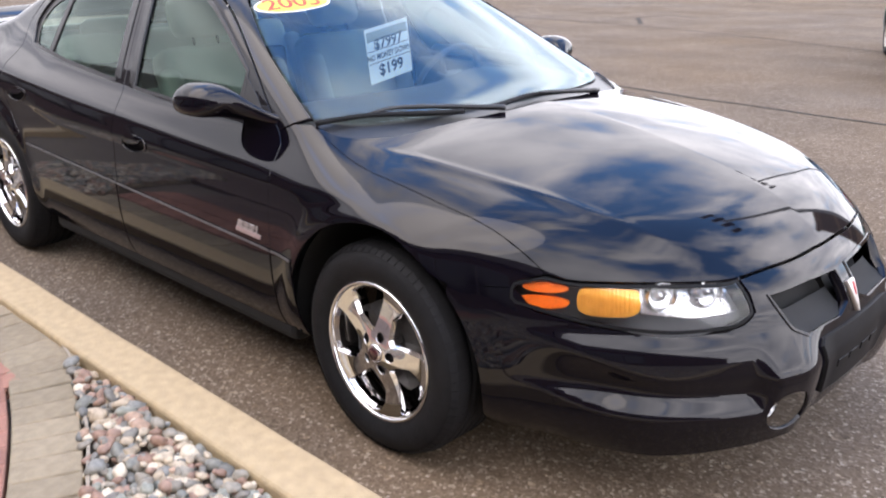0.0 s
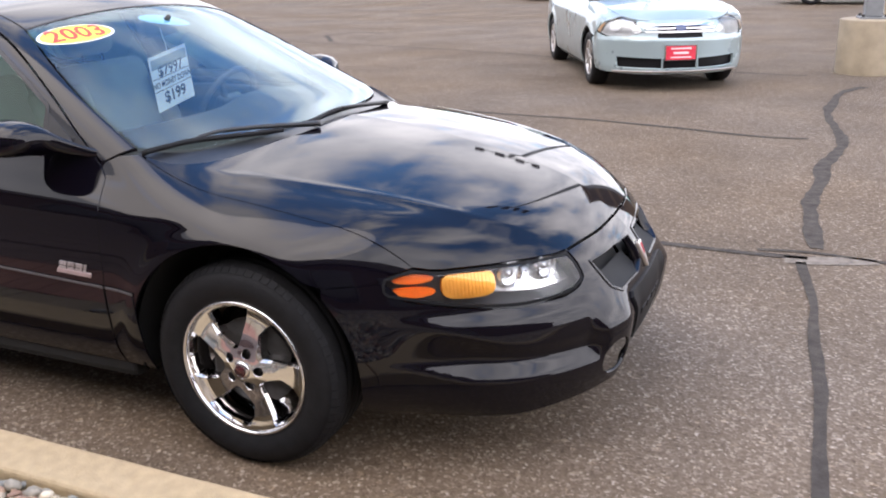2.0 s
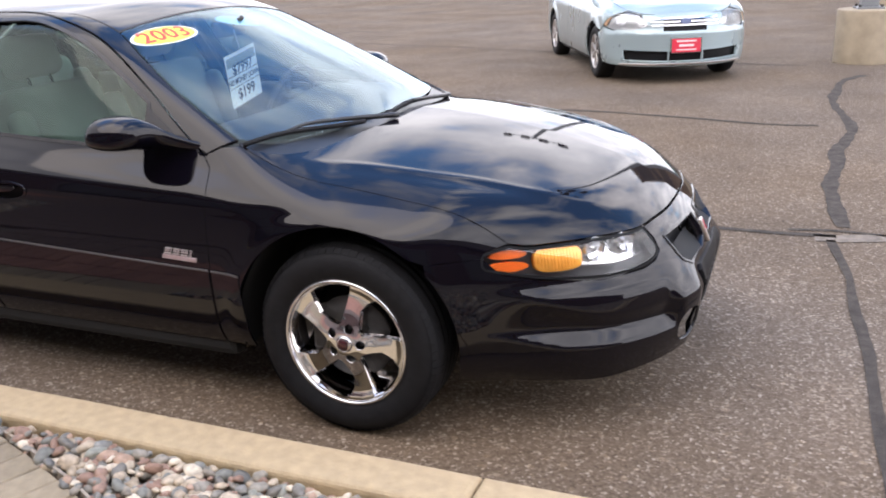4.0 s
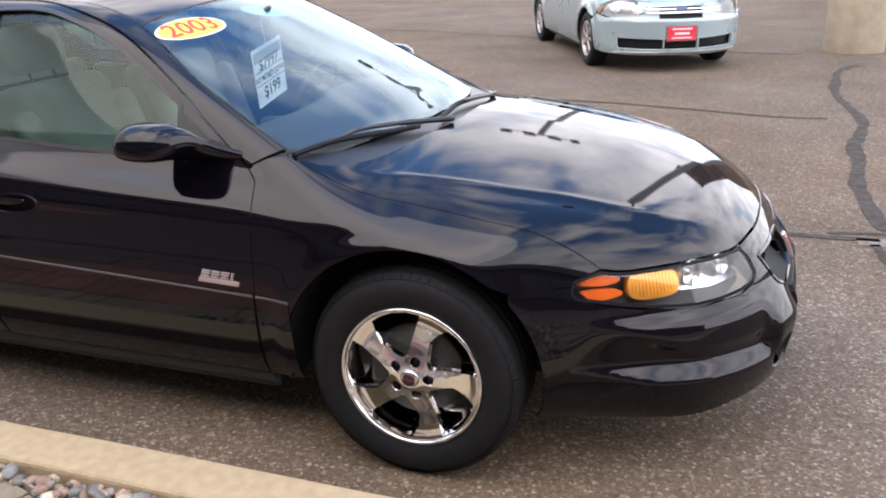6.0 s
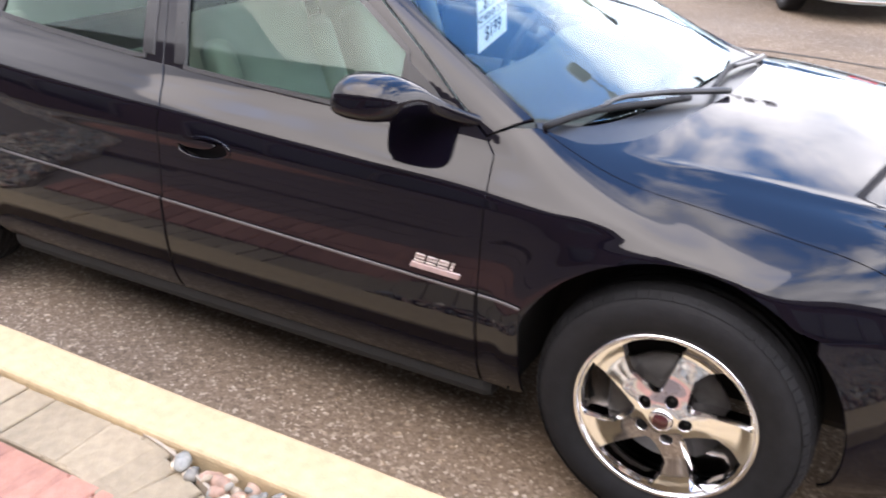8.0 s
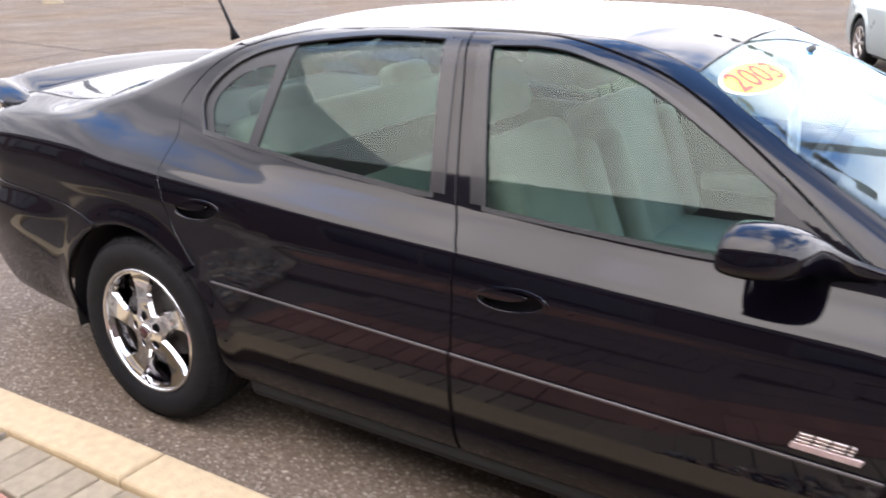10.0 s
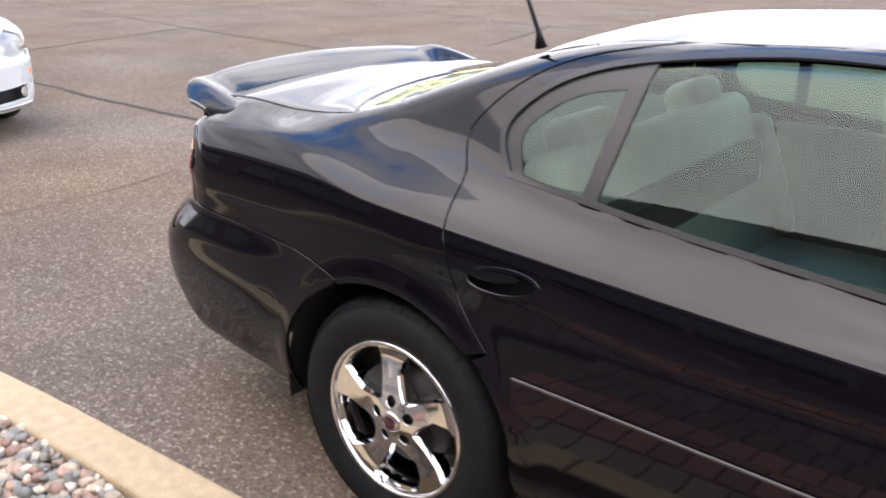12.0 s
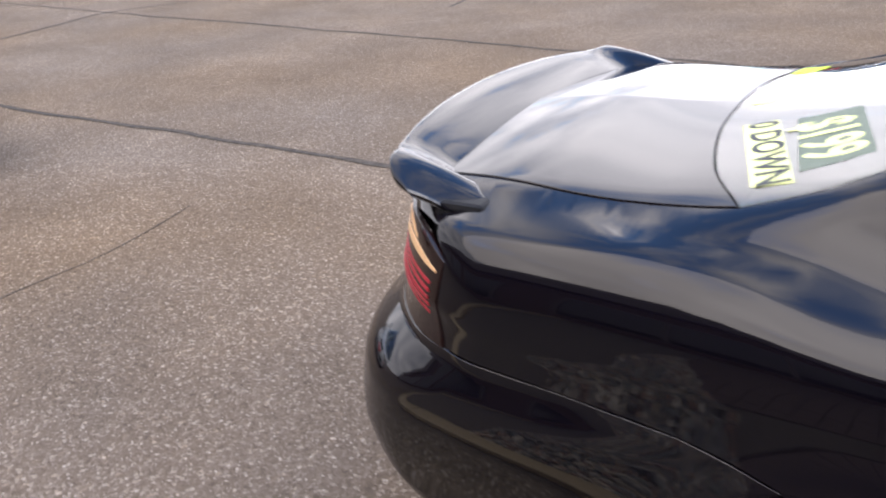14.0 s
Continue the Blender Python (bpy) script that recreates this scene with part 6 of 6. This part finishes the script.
def build_compact(name, label, paint, chrome_bars=True):
    FIELD[0] = compact_field
    c = tagged(new(name), label, "car")
    M, P = dict(mirror=True), dict(mirror=True, gap=0.05)
    g = dict(gap=0.05)
    r = 0.36
    hood_side = dense([(-0.22, 0.71), (0.2, 0.70), (0.45, 0.66), (0.58, 0.60)], 0.06, False, True)
    hood_front = dense([(0.58, 0.60), (0.70, 0.47), (0.765, 0.30), (0.785, 0.0)], 0.06, False, True)
    cowl = dense([(-0.09, 0.0), (-0.14, 0.4), (-0.22, 0.71)], 0.06, False, True)
    panel("hood", "top", mirrored_loop([*cowl, *hood_side[1:], *hood_front[1:]]), paint, c, **g)
    ft = top_z(hood_side[::-1])
    panel("front_fender", "side", [(-0.50, 0.22)] + arc(0, 0.32, r, 196, 60, 14) + [(0.33, 0.60), (0.42, 0.66)] + ft + [(-0.50, 0.95)], paint, c, **P)
    win_f = [(-0.62, 0.985), (-0.95, 1.20), (-1.30, 1.36), (-1.50, 1.385), (-1.52, 1.0)]
    win_r = [(-1.62, 1.0), (-1.60, 1.385), (-2.10, 1.375), (-2.45, 1.28), (-2.58, 1.05)]
    panel("front_door", "side", [(-0.505, 0.22), (-0.505, 0.95), (-0.90, 1.22), (-1.28, 1.40), (-1.56, 1.42), (-1.56, 0.22)], paint, c, holes=[win_f], **P)
    panel("rear_door", "side", [(-1.565, 0.22), (-1.565, 1.42), (-2.12, 1.41), (-2.50, 1.31), (-2.66, 1.05), (-2.55, 0.75)] + arc(-2.61, 0.32, r, 72, 16, 8) + [(-2.24, 0.22)], paint, c, holes=[win_r], **P)
    panel("side_glass", "side", win_f, GLASS, c, lift=-0.008, depth=0.003, **P)
    panel("side_glass", "side", win_r, GLASS, c, lift=-0.008, depth=0.003, **P)
    deck_side = [(-3.05, 0.60), (-3.38, 0.58)]
    panel("quarter_panel", "side", [(-2.555, 0.75), (-2.665, 1.05), (-2.505, 1.31)] + top_z([(-2.62, 0.54), (-2.85, 0.58)] + deck_side) + [(-3.30, 0.75), (-3.32, 0.30), (-3.0, 0.28)] + arc(-2.61, 0.32, r, 188, 74, 14), paint, c, **P)
    panel("roof", "top", mirrored_loop([(-0.86, 0.0), (-0.90, 0.50), (-1.3, 0.54), (-2.0, 0.545), (-2.62, 0.535), (-2.66, 0.0)]), paint, c, **g)
    panel("windscreen", "top", mirrored_loop([(-0.13, 0.0), (-0.18, 0.4), (-0.27, 0.70), (-0.60, 0.62), (-0.90, 0.50), (-0.86, 0.0)]), WSGLASS, c, lift=-0.003, depth=0.003, **g)
    panel("rear_window", "top", mirrored_loop([(-2.66, 0.0), (-2.62, 0.53), (-3.05, 0.59), (-3.12, 0.0)]), WSGLASS, c, lift=-0.003, depth=0.003, **g)
    panel("trunk_lid", "top", mirrored_loop([(-3.12, 0.0), (-3.05, 0.595), (-3.38, 0.57), (-3.45, 0.0)]), paint, c, **g)
    # front: bumper with intake, lamps, bars
    ht = chart_top(np.array([(x, -y) for x, y in ((0.58, 0.595), (0.655, 0.52), (0.70, 0.465))]))
    lt = [(p[0], -p[1], p[2] - 0.004) for p in ht]
    lamp = [fr(x, y, z) for x, y, z in ((0.42, 0.82, 0.66), (0.45, 0.78, 0.75), lt[0], lt[2], (0.76, 0.44, 0.72), (0.80, 0.40, 0.655), (0.72, 0.55, 0.615), (0.55, 0.72, 0.620))]
    def th(y):
        return math.atan2(y, 0.72)
    half = [fr(0.36, 0.86, 0.60)] + [(lamp[0][0], 0.645), (lamp[7][0], 0.610), (lamp[6][0], 0.605), (lamp[5][0] - 0.01, 0.640), (th(0.36), 0.60), (0.0, 0.595)]
    low = [fr(x, 0.86, z) for x, z in arc(0, 0.32, r, 42, -14, 8)]
    bot = low + [(th(0.70), 0.205), (th(0.4), 0.20), (0.0, 0.20)]
    loop = half + [(-a, z) for a, z in half[::-1][1:]] + [(-a, z) for a, z in bot] + bot[::-1][1:]
    holes = [[(-0.90, 0.392), (-0.88, 0.280), (-th(0.2), 0.262), (-th(0.2), 0.372)][::-1], [(0.90, 0.392), (0.88, 0.280), (th(0.2), 0.262), (th(0.2), 0.372)], [(-th(0.18), 0.37), (th(0.18), 0.37), (th(0.18), 0.262), (-th(0.18), 0.262)]]
    panel("front_bumper", "front", loop, paint, c, holes=holes, gap=0.04, depth=0.03)
    panel("intake", "front", [(-0.93, 0.41), (0.93, 0.41), (0.93, 0.25), (-0.93, 0.25)], GRILLE, c, gap=0.06, lift=-0.05, depth=0)
    panel("headlamp", "front", lamp, LENS, c, gap=0.03, depth=0.006, **M)
    panel("lamp_housing", "front", lamp, LAMPGREY, c, gap=0.04, lift=-0.03, shrink=-0.003, depth=0, **M)
    panel("turn_lens", "front", [(a, z) for a, z in (lamp[0], lamp[1], (lamp[1][0] - 0.09, 0.765), (lamp[0][0] - 0.06, 0.645))], AMBERPALE, c, gap=0.02, lift=-0.010, shrink=0.006, depth=0.01, **M)
    cl = [(lamp[2][0] + 0.02, 0.705), (lamp[4][0] + 0.02, 0.690)]
    for a, z in cl:
        panel("lamp_bowl", "front", oval(a, z, 0.075, 0.045), REFLECTOR, c, gap=0.03, lift=-0.016, shrink=0, depth=0.02, **M)
    for z0, z1, m, lf in ((0.675, 0.735, GRILLE, -0.02), (0.722, 0.742, CHROME, 0.006), (0.688, 0.702, CHROME, 0.006), (0.650, 0.668, CHROME, 0.006), (0.600, 0.648, GRILLE, -0.02)):
        if m is CHROME and not chrome_bars:
            continue
        panel("grille_bar", "front", [(-th(0.40), z0), (th(0.40), z0), (th(0.44), z1), (-th(0.44), z1)], m, c, gap=0.04, lift=lf, shrink=0, depth=0.012)
    panel("nose_panel", "front", [(-th(0.44), 0.742), (th(0.44), 0.742), (th(0.38), 0.785), (-th(0.38), 0.785)], paint, c, gap=0.04)
    for sgn in (-1, 1):
        brow = [(sgn * a, z) for a, z in ((0.34, 0.60), (0.34, 0.80), (0.55, 0.83), (0.80, 0.83), (1.02, 0.80), (1.02, 0.60))]
        panel("lamp_surround", "front", brow, paint, c, holes=[[(sgn * a, z) for a, z in lamp]], gap=0.03, lift=-0.010, shrink=0, depth=0.01)
    panel("lip", "front", [(-0.95, 0.222), (0.95, 0.222), (0.95, 0.240), (-0.95, 0.240)], SILVER, c, gap=0.04, lift=0.012, shrink=0, depth=0.012)
    panel("emblem", "front", oval(0.0, 0.695, 0.085, 0.030), BLUEBADGE, c, gap=0.03, lift=0.014, shrink=0, depth=0.008, label="dark blue oval emblem")
    pl = panel("number_plate", "front", [(-0.235, 0.520), (0.235, 0.520), (0.235, 0.350), (-0.235, 0.350)], CHROME, c, gap=0.05, lift=0.016, shrink=0, depth=0.012)[0]
    panel("plate_field", "front", [(-0.215, 0.508), (0.215, 0.508), (0.215, 0.362), (-0.215, 0.362)], REDPLATE, pl, gap=0.05, lift=0.018, shrink=0, depth=0.002)
    for y0, z0, z1, w in ((0.0, 0.492, 0.476, 0.15), (0.0, 0.447, 0.424, 0.11), (0.0, 0.394, 0.382, 0.15)):
        panel("plate_bar", "front", [(-w, z0), (w, z0), (w, z1), (-w, z1)], PLATEINK, pl, gap=0.05, lift=0.0205, shrink=0, depth=0.001)
    if not chrome_bars:
        panel("side_marker", "front", [(0.985, 0.50), (1.045, 0.505), (1.045, 0.462), (0.985, 0.46)], AMBER, c, gap=0.02, lift=0.004, shrink=0, depth=0.006, label="small amber side marker", **M)
        panel("fog_pocket", "front", oval(0.80, 0.335, 0.075, 0.050), GRILLE, c, gap=0.02, lift=0.003, shrink=0, depth=0.004, **M)
        panel("fog_lamp", "front", oval(0.80, 0.335, 0.055, 0.038), REFLECTOR, c, gap=0.02, lift=0.007, shrink=0, depth=0.006, **M)
    # rear end
    hr = [re_(-3.32, 0.84, 0.30), re_(-3.30, 0.84, 0.75), (0.55, 0.98), (0.0, 1.0)]
    panel("rear_bumper", "rear", [(a, z) for a, z in hr] + [(-a, z) for a, z in hr[::-1][1:]] + [(0.0, 0.30)], paint, c, gap=0.06)
    for sgn in (-1, 1):
        bm = soft_box(-0.06, 0.06, -0.10, 0.10, -0.06, 0.06, 0.045, pose(-0.62, sgn * 0.93, 1.01))
        part("door_mirror", bm, paint, c, smooth=True)
        for x in (0.0, -2.61):
            v, f = [], []
            for i in range(17):
                a = radians(-10 + 200 * i / 16)
                for y in (0.83, 0.50):
                    v.append((x + 0.37 * math.cos(a), sgn * y, 0.32 + 0.37 * math.sin(a)))
            mesh_ob("wheel_liner", v, [(2 * i, 2 * i + 1, 2 * i + 3, 2 * i + 2) for i in range(16)], DARK, c)
            small_wheel(c, (x, sgn * 0.835, 0.317), 0 if sgn < 0 else 180)
    part("underbody", box_bm(-2.2, -0.42, -0.80, 0.80, 0.18, 0.5, 0.02), DARK, c)
    part("underbody", box_bm(-0.42, 0.72, -0.48, 0.48, 0.20, 0.78, 0.02), DARK, c)
    part("underbody", box_bm(-3.3, -2.2, -0.48, 0.48, 0.22, 0.8, 0.02), DARK, c)
    part("dashboard", soft_box(-0.75, -0.20, -0.68, 0.68, 0.6, 0.95, 0.04), DASH, c, smooth=True)
    for y in (-0.35, 0.35):
        part("front_seat", soft_box(-1.55, -1.35, y - 0.24, y + 0.24, 0.45, 1.15, 0.06, ), DASH, c, smooth=True)
    FIELD[0] = black_body
    return c


LAMPGREY = mat("lamp_grey", (0.45, 0.46, 0.46), 0.25, 0.6, vary=0.2, scale=25)
BLUEBADGE = mat("emblem_blue", (0.02, 0.04, 0.12), 0.2, coat=1)
REDPLATE = mat("red_plate", (0.62, 0.03, 0.06), 0.4, vary=0.1, scale=20)
PLATEINK = mat("plate_pale_ink", (0.85, 0.65, 0.66), 0.5)
BLUEPAINT = mat("pale_blue_paint", (0.31, 0.385, 0.40), 0.3, 0.35, 1.0, rvary=0.05, scale=4)
WHITEPAINT = mat("silver_white_paint", (0.52, 0.54, 0.54), 0.3, 0.2, 1.0, rvary=0.05, scale=4)
GREYPAINT = mat("dark_grey_paint", (0.05, 0.055, 0.065), 0.3, 0.3, 1.0, rvary=0.05, scale=4)
blue_car = build_compact("pale_blue_sedan", "pale blue compact sedan with red front plate on the lot", BLUEPAINT)
blue_car.matrix_basis = pose(-0.38, 8.05, 0, 0, 0, -64)
white_car = build_compact("silver_sedan", "silver white sedan parked behind the black car", WHITEPAINT, False)
white_car.matrix_basis = pose(-9.35, 0.53, 0, 0, 0, 0)
far_car = build_compact("grey_sedan", "dark grey sedan in the far row", GREYPAINT, False)
far_car.matrix_basis = pose(-7.2, 26.5, 0, 0, 0, -90)
far_car["group"] = "far parked cars"
for x, y, a in ((0.9, 24.5, 178), (-19.0, 33.5, -90), (-9.5, 30.0, 0), (-50.5, 37.0, -60), (-44.0, 43.0, -60), (-27.0, 45.5, -80), (-11.5, 42.5, 0)):
    copy_thing(far_car, pose(x, y, 0, 0, 0, a))


# ---- lamp posts ----
def build_lamp_post(name):
    p = tagged(new(name), "grey steel lamp post on a round concrete base", "lamp post", "lamp posts")
    v, f = revolve([(0.0, 0.66), (0.345, 0.66), (0.36, 0.655), (0.365, 0.64), (0.365, 0.0)], 40)
    mesh_ob("base", [(a, -c, b) for a, b, c in v], [t[::-1] for t in f], BASE_CONC, p, label="sandy concrete base")
    part("foot_plate", box_bm(-0.16, 0.16, -0.16, 0.16, 0.66, 0.685, 0.004), PAINTED_STEEL, p)
    part("post", box_bm(-0.10, 0.10, -0.10, 0.10, 0.685, 9.6, 0.012), PAINTED_STEEL, p)
    part("cross_arm", box_bm(-1.3, 1.3, -0.04, 0.04, 9.45, 9.53, 0.01), PAINTED_STEEL, p)
    for x in (-1.3, -0.43, 0.43, 1.3):
        part("lamp_head", box_bm(x - 0.2, x + 0.2, -0.72, 0.10, 9.36, 9.56, 0.03), PAINTED_STEEL, p)
    for k in range(4):
        a = radians(45 + 90 * k)
        bm = bmesh.new()
        bmesh.ops.create_cone(bm, cap_ends=True, segments=6, radius1=0.02, radius2=0.02, depth=0.03, matrix=Matrix.Translation((0.18 * math.cos(a), 0.18 * math.sin(a), 0.70)))
        part("bolt", bm, STEEL, p)
    return p


post = build_lamp_post("lamp_post")
post.matrix_basis = pose(1.96, 9.44, 0, 0, 0, 8)
for x, y, a in ((-2.6, 19.0, 20), (-29.9, 16.9, 10)):
    copy_thing(post, pose(x, y, 0, 0, 0, a))


# ---- showroom behind the walk ----
def build_showroom():
    b = tagged(new("showroom"), "low brown brick showroom with dark windows and a flat roof", "building")
    part("wall", box_bm(-32, 26, -12.0, -5.9, 0, 3.6), BRICKWALL, b)
    part("roof", box_bm(-32.6, 26.6, -12.6, -5.5, 3.6, 4.45, 0.03), FASCIA, b, "flat roof with deep fascia")
    for i in range(8):
        x = -29 + i * 4.6
        w = part("window", box_bm(x, x + 3.6, -5.94, -5.885, 0.5, 2.9), DARKGLASS, b)
        for k in range(4):
            part("mullion", box_bm(x + k * 1.17, x + k * 1.17 + 0.06, -5.885, -5.84, 0.5, 2.9, 0.005), FASCIA, w)


build_showroom()



# ---- tall brown block, unseen itself, added for the dark reflection in the hood ----
def build_sign():
    p = tagged(new("pylon_sign"), "tall brown block with blank dark panels, added for its reflection in the hood", "sign")
    part("plinth", box_bm(2.3, 4.6, 14.1, 15.1, 0, 0.7, 0.03), BASE_CONC, p)
    part("tower", box_bm(2.5, 4.4, 14.3, 14.9, 0.7, 6.1, 0.04), SIGNBROWN, p)
    part("cap", box_bm(2.4, 4.5, 14.25, 14.95, 6.1, 6.35, 0.05), SIGNBROWN, p)
    for z0, z1, m in ((4.7, 5.9, SIGNBLUE), (3.6, 4.4, SIGNBLUE), (2.6, 3.3, SIGNBLUE)):
        part("sign_panel", box_bm(2.65, 4.25, 14.27, 14.31, z0, z1, 0.01), m, p)


SIGNBROWN = mat("sign_brown", (0.16, 0.11, 0.075), 0.6, vary=0.15, scale=2)
SIGNBLUE = mat("sign_panel_brown", (0.07, 0.05, 0.04), 0.4, vary=0.1, scale=3)
build_sign()


# ---- pavers, one by one ----
lay_pavers()
